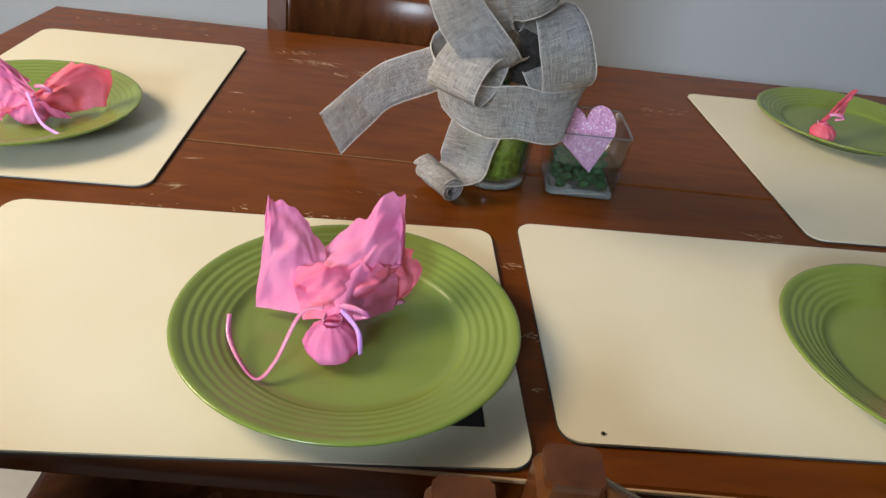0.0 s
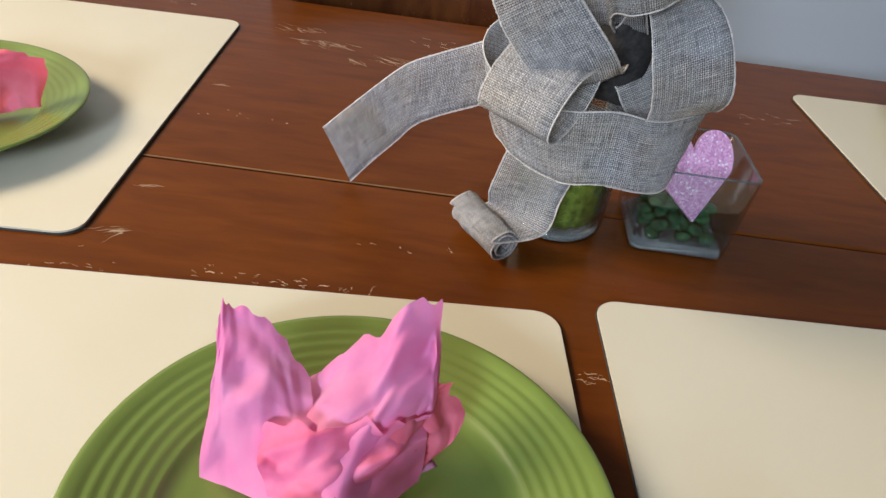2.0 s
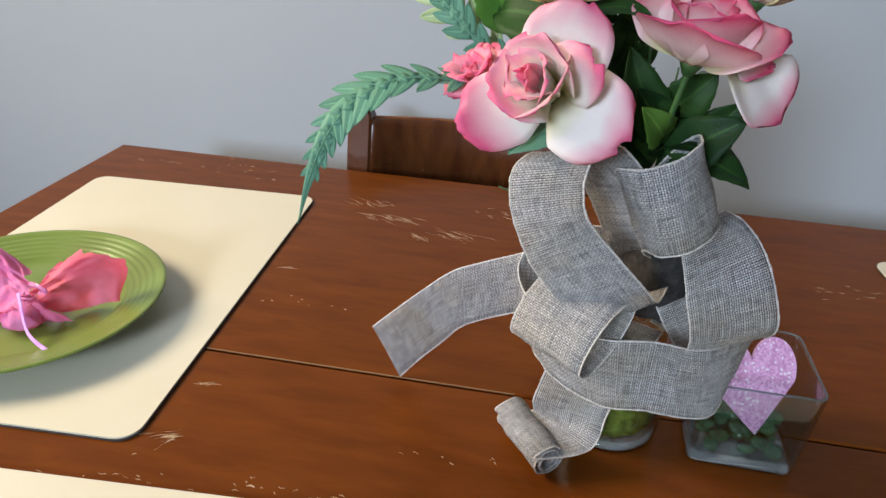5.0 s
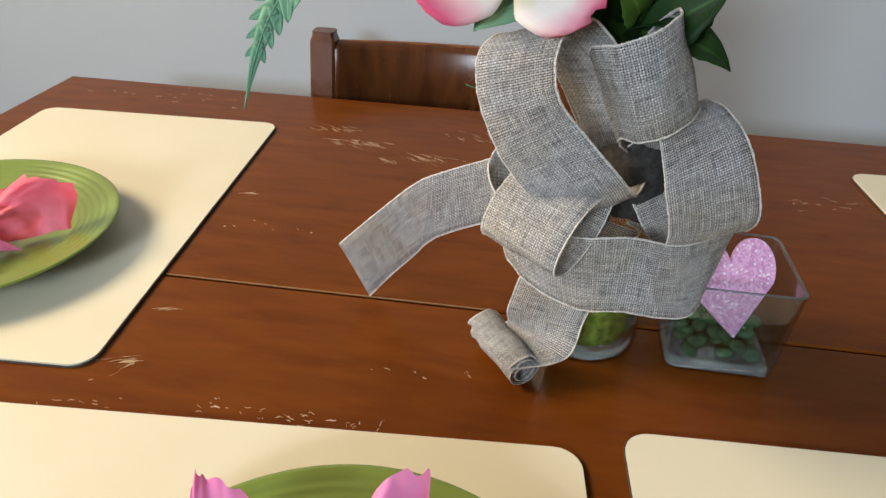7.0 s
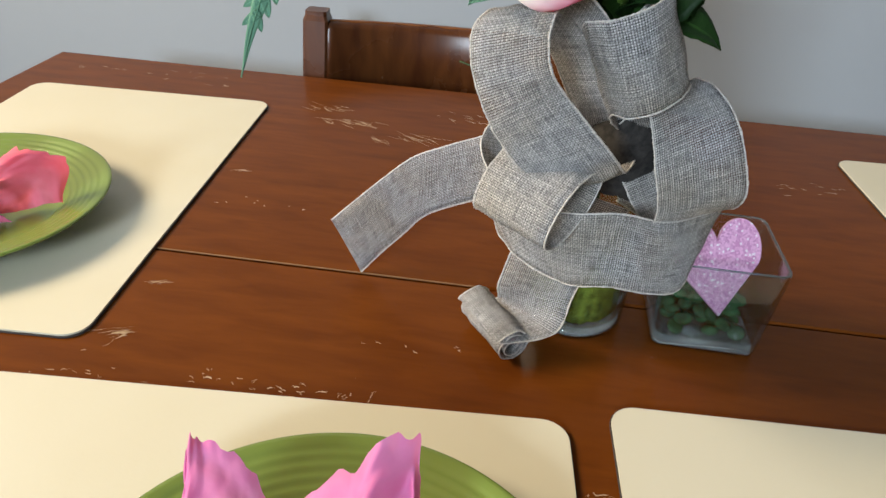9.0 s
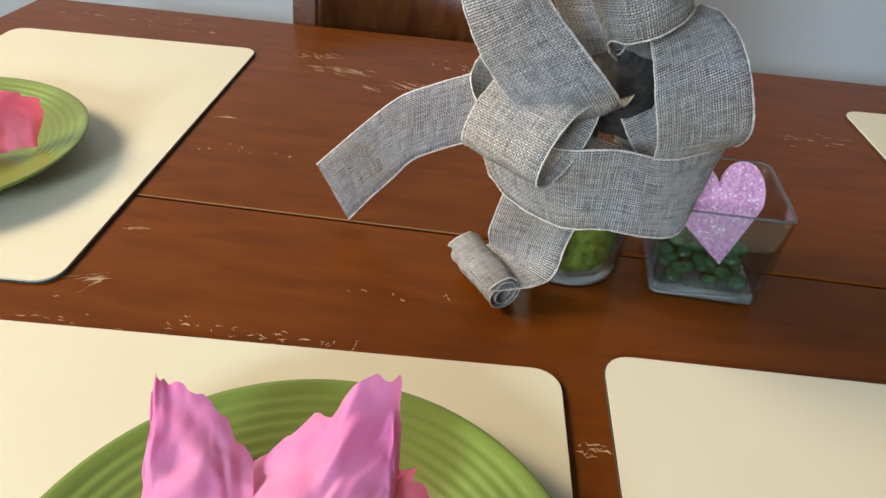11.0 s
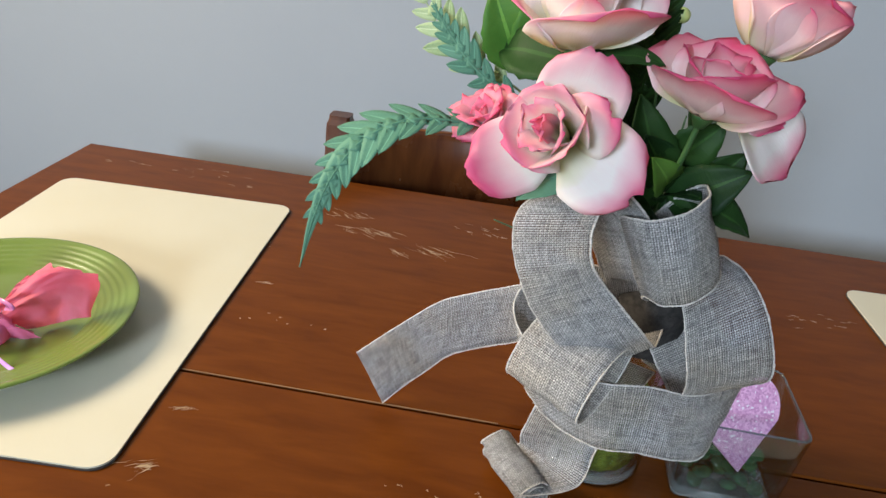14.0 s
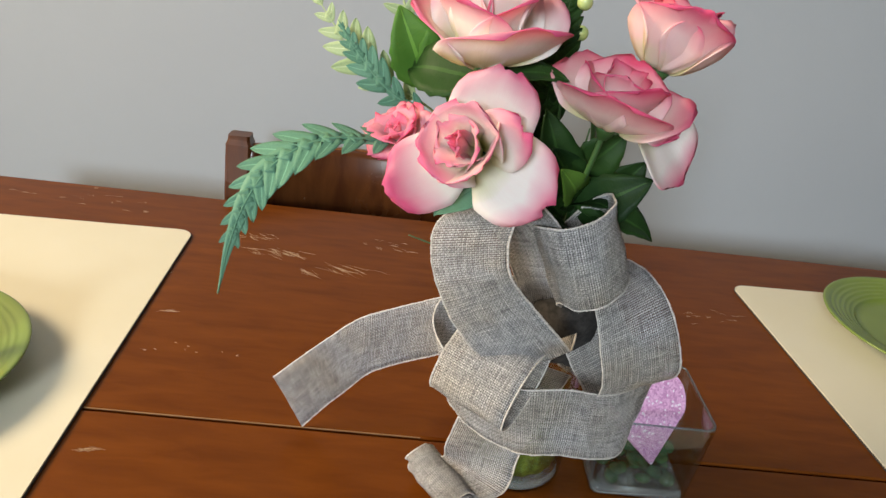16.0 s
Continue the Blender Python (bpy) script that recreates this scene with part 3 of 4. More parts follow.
def favour(at, turn, lobes, label, mat, ball_mat, curls, seed=1, scale=1.0, inner=(), panels=()):
    """A ball of sweets tied in tissue; lobes: tips of the flared sheet, round the neck, relative to the ball's centre on the plate."""
    ob = thing("party_favour", at, label, "party favour", "tissue favours on the plates", turn=turn)
    rnd = random.Random(seed)
    R = 0.0178 * scale
    ball = lathe([(0, 0)] + [(R * math.sin(a) * (1.05 if a < 1.7 else 1), R * 0.70 * (1 - math.cos(a))) for a in [math.pi * k / 16 for k in range(1, 15)]] + [(0.006, R * 1.42)], 40)
    for v in ball.verts:
        a = math.atan2(v.co.y, v.co.x)
        k = v.co.z / (2 * R)
        f = 1 + 0.075 * math.sin(11 * a + 5 * k + seed) * k * 1.5 + 0.20 * (0.3 - abs(noise.noise(v.co * 95 + Vector((seed, 0, 0)))))
        v.co.x *= f
        v.co.y *= f
        v.co.y += 0.012 * k * k * scale
    part("wrapped_ball", ball, ball_mat, ob, local=True)
    neck = Vector((0, 0.012 * scale, R * 1.34))
    for k, (bottom, top, pmat) in enumerate(panels):
        part("tissue_flare", paper_panel([Vector(p) * scale for p in bottom], [Vector(p) * scale for p in top], seed + 3 * k), pmat, ob, local=True)
    for li, (tips_in, tmat) in enumerate(([(lobes, mat)] if lobes else []) + list(inner)):
        tips = [Vector(p) * scale for p in tips_in]
        ring = catmull(tips + tips[:1], 12)[:-1]
        rows = 30
        grid, cols = [], len(ring)
        for i in range(rows):
            t = i / (rows - 1)
            line = []
            for j, tip in enumerate(ring):
                an = 2 * math.pi * j / cols
                base = neck + 0.005 * scale * Vector((math.cos(an), 0, math.sin(an)))
                p = base.lerp(tip, t) + Vector((0, 0, 0.006 * math.sin(math.pi * t) * scale))
                o = Vector((seed * 3.1, li * 5.0, 0))
                amp = scale * min(1, 2.0 * t)
                soft = noise.noise_vector(p * 38 + o)
                nrm = Vector((math.cos(an) * 0.5, -0.75, 0.55))
                crease = 0.0078 * facet(j / cols * 15, t * 4.3, 15, seed + li) + 0.0046 * facet(j / cols * 38, t * 9.1, 38, seed + li + 40)
                p += amp * (0.0030 * soft + nrm * crease)
                pleat = math.cos(an * 9 + seed) * 0.0022 * scale * (1 - t) * min(1, 6 * t)
                p += nrm * pleat
                if i == rows - 1:
                    p += 0.0005 * Vector((rnd.gauss(0, 1), rnd.gauss(0, 1), rnd.gauss(0, 1)))
                p.z = max(p.z, 0.001)
                line.append(p)
            grid.append(line)
        part("tissue_flare", sheet(grid, wrap=True), tmat, ob, smooth=True, local=True)
    tie = [neck + Vector((0.0065 * math.cos(a), 0.0065 * math.sin(a), 0.0008 * math.sin(3 * a))) * scale for a in [2 * math.pi * k / 24 for k in range(25)]]
    part("tie", tube(tie, 0.0012 * scale, 6), CURL, ob, "pink curling ribbon tie", local=True)
    for pts, w, m in curls:
        path = catmull([Vector(p) * scale for p in pts], 10)
        rows_ = []
        for i, p in enumerate(path):
            d = (path[min(i + 1, len(path) - 1)] - path[max(i - 1, 0)]).normalized()
            s = d.cross(Vector((0.2, -0.5, 0.8))).normalized()
            s = Matrix.Rotation(0.8 * math.sin(3.2 * i / len(path) + 0.4), 3, d) @ s
            rows_.append([p - s * w / 2, p + s * w / 2])
        part("curling_ribbon", sheet(rows_, thick=0.0004), m, ob, local=True)
    return ob


PANELS = [
    ([(-0.059, 0.046, 0.005), (-0.030, 0.030, 0.014), (0, 0.014, 0.026)], [(-0.060, 0.090, 0.058), (-0.056, 0.096, 0.067), (-0.046, 0.098, 0.069), (-0.030, 0.090, 0.054), (-0.012, 0.080, 0.040)], TISSUE),
    ([(-0.004, 0.014, 0.026), (0.010, 0.016, 0.027), (0.030, 0.040, 0.010), (0.046, 0.062, 0.004)], [(-0.018, 0.082, 0.036), (0.002, 0.088, 0.050), (0.020, 0.092, 0.060), (0.030, 0.097, 0.076), (0.046, 0.098, 0.080), (0.050, 0.090, 0.066), (0.048, 0.080, 0.045)], TISSUE),
    ([(-0.022, 0.022, 0.014), (0, 0.010, 0.026), (0.022, 0.022, 0.018), (0.044, 0.050, 0.006)], [(-0.034, 0.054, 0.036), (-0.010, 0.047, 0.042), (0.018, 0.050, 0.046), (0.048, 0.066, 0.040)], TISSUE_WARM),
    ([(0.006, 0.016, 0.026), (0.020, 0.030, 0.016), (0.026, 0.044, 0.006)], [(0.030, 0.086, 0.052), (0.048, 0.086, 0.040), (0.061, 0.082, 0.028), (0.052, 0.066, 0.008)], TISSUE_CORAL)]
CURLS = [([(-0.006, 0.010, 0.036), (-0.022, 0.008, 0.030), (-0.035, -0.020, 0.012), (-0.046, -0.030, 0.004), (-0.060, -0.016, 0.0075), (-0.071, 0.006, 0.0105), (-0.073, 0.020, 0.018)], 0.0034, CURL),
         ([(0.004, 0.010, 0.038), (0.016, 0.004, 0.040), (0.024, 0.002, 0.036), (0.014, 0.006, 0.032)], 0.004, CURL),
         ([(0.006, 0.008, 0.036), (0.018, -0.002, 0.026), (0.021, -0.008, 0.010)], 0.0034, CURL_LILAC),
         ([(0.006, 0.020, 0.030), (0.03, 0.045, 0.012), (0.052, 0.062, 0.006)], 0.004, CURL)]
PZ = TOP + 0.0032 + 0.0077
favour((-0.136, -0.205, PZ), 0, None, "pink tissue-wrapped sweets tied with curling ribbon on a plate", TISSUE, TISSUE, CURLS, 3, panels=PANELS)
PANELS_END = [
    ([(0.0, 0.012, 0.026), (0.010, 0.008, 0.020), (0.022, 0.016, 0.006)], [(0.014, 0.044, 0.044), (0.030, 0.046, 0.054), (0.050, 0.042, 0.056), (0.068, 0.054, 0.042), (0.062, 0.044, 0.006)], TISSUE_CORAL),
    ([(0.0, 0.012, 0.026), (-0.008, 0.006, 0.020), (-0.014, -0.004, 0.008)], [(-0.012, 0.032, 0.036), (-0.036, 0.040, 0.052), (-0.053, 0.040, 0.050), (-0.052, 0.020, 0.020), (-0.034, -0.006, 0.003)], TISSUE),
    ([(-0.014, 0.002, 0.010), (0.0, 0.006, 0.024), (0.016, 0.010, 0.010)], [(-0.034, -0.010, 0.006), (-0.012, -0.012, 0.018), (0.012, -0.006, 0.020), (0.036, 0.012, 0.005)], TISSUE_WARM)]
favour((-0.484, 0.152, PZ), 0, None, "pink and coral tissue favour tied with lilac ribbon on a plate", TISSUE_CORAL, TISSUE, [CURLS[1], ([(0, 0.0, 0.034), (0.02, -0.025, 0.012), (0.050, -0.040, 0.003)], 0.0034, CURL_LILAC)], 11, panels=PANELS_END)
FLARE_C = [(0.06, 0.055, 0.050), (0.075, 0.075, 0.060), (0.080, 0.085, 0.048), (0.055, 0.05, 0.030), (0.030, 0.030, 0.030), (0.040, 0.040, 0.044)]
favour((0.490, 0.282, PZ), 0, FLARE_C, "small coral tissue favour with a narrow twisted top", TISSUE_CORAL, TISSUE_CORAL, [CURLS[1]], 5, 0.9)
PANELS_NEAR = [
    ([(-0.004, 0.012, 0.024), (0.010, 0.014, 0.024), (0.028, 0.026, 0.006)], [(-0.008, 0.062, 0.050), (0.020, 0.076, 0.062), (0.055, 0.072, 0.064), (0.080, 0.052, 0.040), (0.060, 0.034, 0.004)], TISSUE),
    ([(-0.006, 0.010, 0.022), (0.006, 0.008, 0.024), (0.022, 0.016, 0.012)], [(-0.002, 0.040, 0.026), (0.016, 0.038, 0.040), (0.036, 0.036, 0.036), (0.052, 0.032, 0.012)], TISSUE)]
favour((0.310, -0.214, PZ), 0, None, "pink tissue favour tied with lilac ribbon on a plate", TISSUE, TISSUE, CURLS[1:], 8, 0.82, panels=PANELS_NEAR)


# ---------- chairs ----------
def make_chair(at, turn):
    """A dining chair that faces its own +y; the back posts' tops stand over the origin."""
    ob = thing("dining_chair", at, "dark reddish-brown wooden dining chair with a bowed back rail", "chair", "chairs round the table", turn=turn)
    half, top, bow = 0.197, 0.824, 0.058
    for s in (-1, 1):
        path = catmull([(s * half, 0.060, 0.0), (s * half, 0.050, 0.42), (s * half, 0.034, 0.60), (s * half, 0.006, 0.80), (s * half, 0.003, top)], 8)
        bm = bmesh.new()
        rings = []
        for p in path:
            w, d = 0.0178, 0.0160
            if p.z > top - 0.006:
                w, d = 0.0152, 0.0134
            c = 0.0035
            prof = [(-w + c, -d), (w - c, -d), (w, -d + c), (w, d - c), (w - c, d), (-w + c, d), (-w, d - c), (-w, -d + c)]
            rings.append([bm.verts.new((p.x + a, p.y + b, p.z)) for a, b in prof])
        for r0, r1 in zip(rings, rings[1:]):
            for k in range(8):
                bm.faces.new((r0[k], r0[(k + 1) % 8], r1[(k + 1) % 8], r1[k]))
        bm.faces.new(rings[0][::-1])
        bm.faces.new(rings[-1])
        part("back_post", bm, WOOD_CHAIR, ob, smooth=False, local=True)
    for name, z0, z1, worn in (("crest_rail", 0.665, 0.801, True), ("back_slat", 0.545, 0.60, False)):
        grid, n = [], 28
        for i in range(n + 1):
            u = i / n * 2 - 1
            x, yy = u * (half - 0.012), -bow * (1 - u * u) + 0.008
            lean = 0.030
            prof = [(-0.012, z0), (-0.013, z1 - 0.007), (-0.010, z1 - 0.001), (0.0, z1 + 0.0005), (0.009, z1 - 0.002), (0.012, z1 - 0.009), (0.012, z0)]
            grid.append([Vector((x, yy + dy + lean * (0.80 - z) / 0.2, z + 0.010 * u * u)) for dy, z in prof])
        bm = sheet(grid, wrap=True)
        bm.faces.new([v for v in bm.verts][:7][::-1])
        bm.faces.new([v for v in bm.verts][-7:])
        part(name, bm, WOOD_CHAIR, ob, local=True)
        if worn:
            strip = [[row[k] + Vector((0, -0.0004, 0.0004)) for k in (1, 2, 3, 4)] for row in grid]
            for k, row in enumerate(strip):
                row[0] = row[0].lerp(row[1], 0.55 + 0.4 * noise.noise(Vector((k * 0.35, 2, 0))))
                row[3] = row[3].lerp(row[2], 0.60 + 0.4 * noise.noise(Vector((k * 0.5, 7, 0))))
            part("worn_rail_edge", sheet(strip, thick=0.0004), WOOD_EDGE, ob, "pale rubbed edge of the rail", local=True)
    seat = box((0.41, 0.40, 0.03), (0, 0.26, 0.445), 0.010)
    part("seat", seat, WOOD_CHAIR, ob, local=True)
    for s in (-1, 1):
        part("front_leg", box((0.036, 0.036, 0.43), (s * 0.18, 0.43, 0.215), 0.005), WOOD_CHAIR, ob, smooth=False, local=True)
        part("stretcher", box((0.018, 0.34, 0.024), (s * 0.18, 0.243, 0.17), 0.004), WOOD_CHAIR, ob, smooth=False, local=True)
    part("stretcher", box((0.34, 0.018, 0.024), (0, 0.243, 0.17), 0.004), WOOD_CHAIR, ob, smooth=False, local=True)
    return ob


chair = make_chair((-0.258, -0.366, 0), -3)
copy_thing(chair, pose(0.193, -0.371, 0, 0, 0, -5))
copy_thing(chair, pose(-0.098, 0.670, 0, 0, 0, 176))

# floor joints, seen between the chairs
for k in range(-4, 6):
    slab("floor_joint", (0.006, WALL_Y - Y0 - 0.02, 0.002), (k * 0.40 + 0.1, (WALL_Y + Y0) / 2, 0.0012), GROUT, "dark joint between the floor tiles")
for k in range(-5, 3):
    slab("floor_joint", (X1 - X0 - 0.02, 0.006, 0.0024), ((X0 + X1) / 2, k * 0.40 - 0.1, 0.0012), GROUT, "dark joint between the floor tiles")


# ---------- the bow ----------
bow = thing("burlap_bow", (0.012, 0.088, 0.80), "grey-beige woven burlap ribbon bow tied round the glass jar", "bow")
HALF = 0.0258


def ribbon(name, ctrl, parent, label="", n=10, seed=0, half=HALF):
    """A woven strip along centre points with the direction from one edge to the other at each."""
    cs = catmull([c[:3] for c in ctrl], n)
    ws = catmull([Vector(c[3:]).normalized() for c in ctrl], n)
    cols, grid, uvs, run = 8, [], [], 0.0
    for i, (c, w) in enumerate(zip(cs, ws)):
        if i:
            run += (c - cs[i - 1]).length
        d = (cs[min(i + 1, len(cs) - 1)] - cs[max(i - 1, 0)]).normalized()
        w = w.normalized()
        nrm = d.cross(w).normalized()
        row, uvr = [], []
        for j in range(cols + 1):
            s = 2 * j / cols - 1
            sag = 0.0012 * noise.noise(Vector((run * 38 + seed * 9, s * 1.6, seed))) + 0.0009 * noise.noise(Vector((run * 120, s * 3, seed + 5)))
            row.append(c + w * half * s + nrm * sag)
            uvr.append((run, s * half))
        grid.append(row)
        uvs.append(uvr)
    ob = part(name, sheet(grid, uvs, 0.0006), BURLAP, parent, label)
    for k, e in enumerate((0, cols)):
        line = [row[e] for row in grid]
        fine = catmull(line, 3)
        rnd = random.Random(seed * 2 + k)
        bumps = [rnd.uniform(0.65, 1.35) for _ in fine]
        t = tube(fine, 0.0006, 6, lambda u: bumps[min(len(bumps) - 1, int(u * (len(bumps) - 1) + 0.5))])
        part("stitched_edge", t, CORD, ob, "pale corded wire edge")
    return ob


ribbon("upper_loop", [
    (0.014, 0.084, 0.916, 0.8, -0.4, 0.3), (0.002, 0.066, 0.940, 0.78, -0.55, 0.25), (-0.014, 0.055, 0.968, 0.78, -0.6, 0.2), (-0.031, 0.046, 0.990, 0.80, -0.55, 0.2), (-0.048, 0.037, 1.000, 0.82, -0.45, 0.3),
    (-0.060, 0.027, 0.992, 0.80, -0.50, 0.32), (-0.059, 0.024, 0.970, 0.74, -0.52, 0.42), (-0.046, 0.025, 0.945, 0.70, -0.36, 0.6), (-0.019, 0.029, 0.915, 0.86, -0.18, 0.46),
    (-0.006, 0.044, 0.897, 0.9, 0.0, 0.42), (0.008, 0.078, 0.894, 0.9, 0.1, 0.4)], bow, seed=1, half=0.0240)
ribbon("top_loop", [
    (0.012, 0.086, 0.936, 0.4, 0, -0.9), (-0.006, 0.058, 0.955, 0.42, 0, -0.9), (-0.012, 0.036, 0.968, 0.42, 0, -0.9), (-0.003, 0.021, 0.973, 0.38, 0, -0.92), (0.012, 0.019, 0.980, 0.36, 0, -0.93),
    (0.025, 0.031, 0.986, 0.38, 0, -0.92), (0.029, 0.050, 0.985, 0.4, 0, -0.9), (0.024, 0.070, 0.972, 0.42, 0.1, -0.9), (0.014, 0.088, 0.944, 0.45, 0.1, -0.88)], bow, seed=2, half=0.0262)
ribbon("side_loop", [
    (0.026, 0.092, 0.916, 0.8, 0.4, 0.3), (0.034, 0.082, 0.938, 0.75, 0.6, 0.2), (0.036, 0.062, 0.952, 0.75, 0.62, 0.10), (0.041, 0.045, 0.949, 0.80, 0.5, 0.2),
    (0.048, 0.029, 0.930, 0.88, 0.25, 0.35), (0.058, 0.030, 0.899, 0.95, 0.08, 0.25), (0.058, 0.046, 0.880, 0.93, 0.2, 0.25), (0.052, 0.070, 0.884, 0.85, 0.35, 0.3),
    (0.038, 0.088, 0.904, 0.8, 0.4, 0.3)], bow, seed=3, half=0.0250)
_w, _l = Vector((0.74, -0.60, -0.10)).normalized(), Vector((0.56, 0.65, 0.505)).normalized()
_s, _c = _w.cross(_l), Vector((-0.034, 0.038, 0.8945))
ribbon("lower_loop", [(*(_c + _l * 0.0285 * math.cos(a) - _s * 0.0165 * math.sin(a)), *_w) for a in [2 * math.pi * k / 10 - 0.4 for k in range(11)]], bow, n=6, seed=4)
ribbon("front_loop", [
    (0.004, 0.092, 0.905, 0, 0, -1), (-0.038, 0.096, 0.902, 0.1, 0, -1), (-0.061, 0.080, 0.885, 0.2, 0, -1), (-0.052, 0.055, 0.868, 0.3, -0.1, -0.95), (-0.016, 0.037, 0.858, 0.2, 0, -1),
    (0.016, 0.030, 0.862, 0, 0, -1), (0.046, 0.034, 0.857, 0.1, 0, -1), (0.071, 0.048, 0.859, -0.2, -0.2, -0.95), (0.078, 0.064, 0.867, -0.3, -0.2, -0.9),
    (0.062, 0.086, 0.872, -0.1, 0, -1), (0.026, 0.092, 0.890, 0, 0, -1)], bow, seed=5)
ribbon("long_tail", [
    (0.004, 0.100, 0.902, 0, 0, -1), (-0.030, 0.118, 0.882, -0.05, 0, -1), (-0.062, 0.132, 0.862, -0.05, 0, -1), (-0.092, 0.138, 0.847, 0.0, 0, -1), (-0.110, 0.141, 0.836, 0.12, 0, -1), (-0.124, 0.144, 0.821, 0.26, 0, -0.97),
    (-0.146, 0.149, 0.796, 0.36, 0, -0.93), (-0.1655, 0.151, 0.7735, 0.46, -0.04, -0.88)], bow, "tail resting its cut end on the table", seed=6)
_ax, _rc = Vector((0.53, -0.82, -0.07)).normalized(), Vector((-0.047, 0.076, 0.7655))
_p = Vector((0, 0, 1)).cross(_ax).normalized()
_q = _ax.cross(_p)
_curl = []
for k in range(27):
    a, r = -0.5 - k * 0.62, 0.0150 - 0.00044 * k
    v = _rc + r * (math.cos(a) * _p * -1 + math.sin(a) * _q * -1)
    _curl.append((*v, *_ax))
ribbon("curled_tail", [(0.006, 0.080, 0.872, 0.95, -0.15, -0.2), (-0.012, 0.075, 0.832, 0.93, -0.2, -0.22), (-0.021, 0.075, 0.798, 0.95, -0.25, -0.02), (-0.026, 0.074, 0.776, 0.75, -0.65, -0.05)] + _curl, bow,
       "tail rolled up at its end on the table", n=5, seed=7)
# enlarged to fill the bow's centre; its near-black colour paints the shade there
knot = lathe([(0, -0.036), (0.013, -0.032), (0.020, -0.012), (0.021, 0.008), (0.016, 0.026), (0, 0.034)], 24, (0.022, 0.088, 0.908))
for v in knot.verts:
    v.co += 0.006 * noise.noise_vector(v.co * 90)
part("knot", knot, GATHER_SHADE, bow, "tightly gathered knot, coloured dark for the shade inside the bow")

# ---------- the jar ----------
JX, JY = 0.0155, 0.122
jar = thing("glass_jar", (JX, JY, TOP), "clear glass jar holding green moss and artificial stems", "jar")
part("jar_glass", lathe([(0, 0), (0.036, 0), (0.0385, 0.002), (0.0390, 0.006), (0.0425, 0.10), (0.0440, 0.128), (0.0438, 0.1300), (0.0425, 0.1300), (0.0415, 0.128), (0.0398, 0.10), (0.0362, 0.010), (0.034, 0.0075), (0, 0.0070)], 64), GLASS, jar, local=True)
part("jar_base", lathe([(0, 0.0006), (0.0345, 0.0006), (0.0372, 0.003), (0.0352, 0.0068), (0, 0.0066)], 48), GLASS_BASE, jar, "thick pale glass base", local=True)
moss = lathe([(0, 0.009), (0.030, 0.009), (0.0345, 0.014), (0.0352, 0.035), (0.0358, 0.066), (0.030, 0.074), (0.015, 0.078), (0, 0.079)], 64)
bmesh.ops.subdivide_edges(moss, edges=moss.edges[:], cuts=1, use_grid_fill=True)
for v in moss.verts:
    v.co += Vector((v.co.x, v.co.y, 0)) * (-0.03 + 0.05 * noise.noise(v.co * 260))
    v.co.z += 0.0018 * noise.noise(v.co * 200)
tagged(part("moss_filler", moss, MOSS, None), "block of green moss filling the glass jar", "moss").matrix_basis = pose(JX, JY, TOP)

# ---------- square vase with the heart ----------
VT = -5.0
vase = thing("square_vase", (0.1115, 0.1180, TOP), "flared square clear glass vase with green gems inside", "vase", turn=VT)


def square_ring(bm, half, r, z):
    out = []
    for qx, qy, a0 in ((1, 1, 0), (-1, 1, 90), (-1, -1, 180), (1, -1, 270)):
        for k in range(4):
            a = radians(a0 + 30 * k)
            out.append(bm.verts.new((qx * (half - r) + r * math.cos(a), qy * (half - r) + r * math.sin(a), z)))
    return out


bm = bmesh.new()
rings = [square_ring(bm, h, r, z) for h, r, z in ((0.034, 0.006, 0.0), (0.0370, 0.007, 0.002), (0.0380, 0.007, 0.006), (0.0425, 0.008, 0.075), (0.0423, 0.008, 0.0762), (0.0408, 0.007, 0.0762), (0.0400, 0.007, 0.075),
                                                  (0.0352, 0.006, 0.011), (0.033, 0.006, 0.009))]
for r0, r1 in zip(rings, rings[1:]):
    for k in range(16):
        bm.faces.new((r0[k], r0[(k + 1) % 16], r1[(k + 1) % 16], r1[k]))
bm.faces.new(rings[0][::-1])
bm.faces.new(rings[-1])
part("vase_glass", bm, GLASS, vase, local=True)
bm = bmesh.new()
rings = [square_ring(bm, h, r, z) for h, r, z in ((0.033, 0.006, 0.0006), (0.0364, 0.006, 0.003), (0.0350, 0.006, 0.0088))]
for r0, r1 in zip(rings, rings[1:]):
    for k in range(16):
        bm.faces.new((r0[k], r0[(k + 1) % 16], r1[(k + 1) % 16], r1[k]))
bm.faces.new(rings[0][::-1])
bm.faces.new(rings[-1])
part("vase_base", bm, GLASS_BASE, vase, "thick pale glass base", local=True)
rim = []
for qx, qy, a0 in ((1, 1, 0), (-1, 1, 90), (-1, -1, 180), (1, -1, 270)):
    for k in range(5):
        rim.append(Vector((qx * 0.0337 + 0.008 * math.cos(radians(a0 + 22.5 * k)), qy * 0.0337 + 0.008 * math.sin(radians(a0 + 22.5 * k)), 0.0758)))
part("rim", tube(rim + rim[:1], 0.0007, 6), RIM_GLASS, vase, "rounded glass rim", local=True)
rnd = random.Random(5)
gem_mesh = None
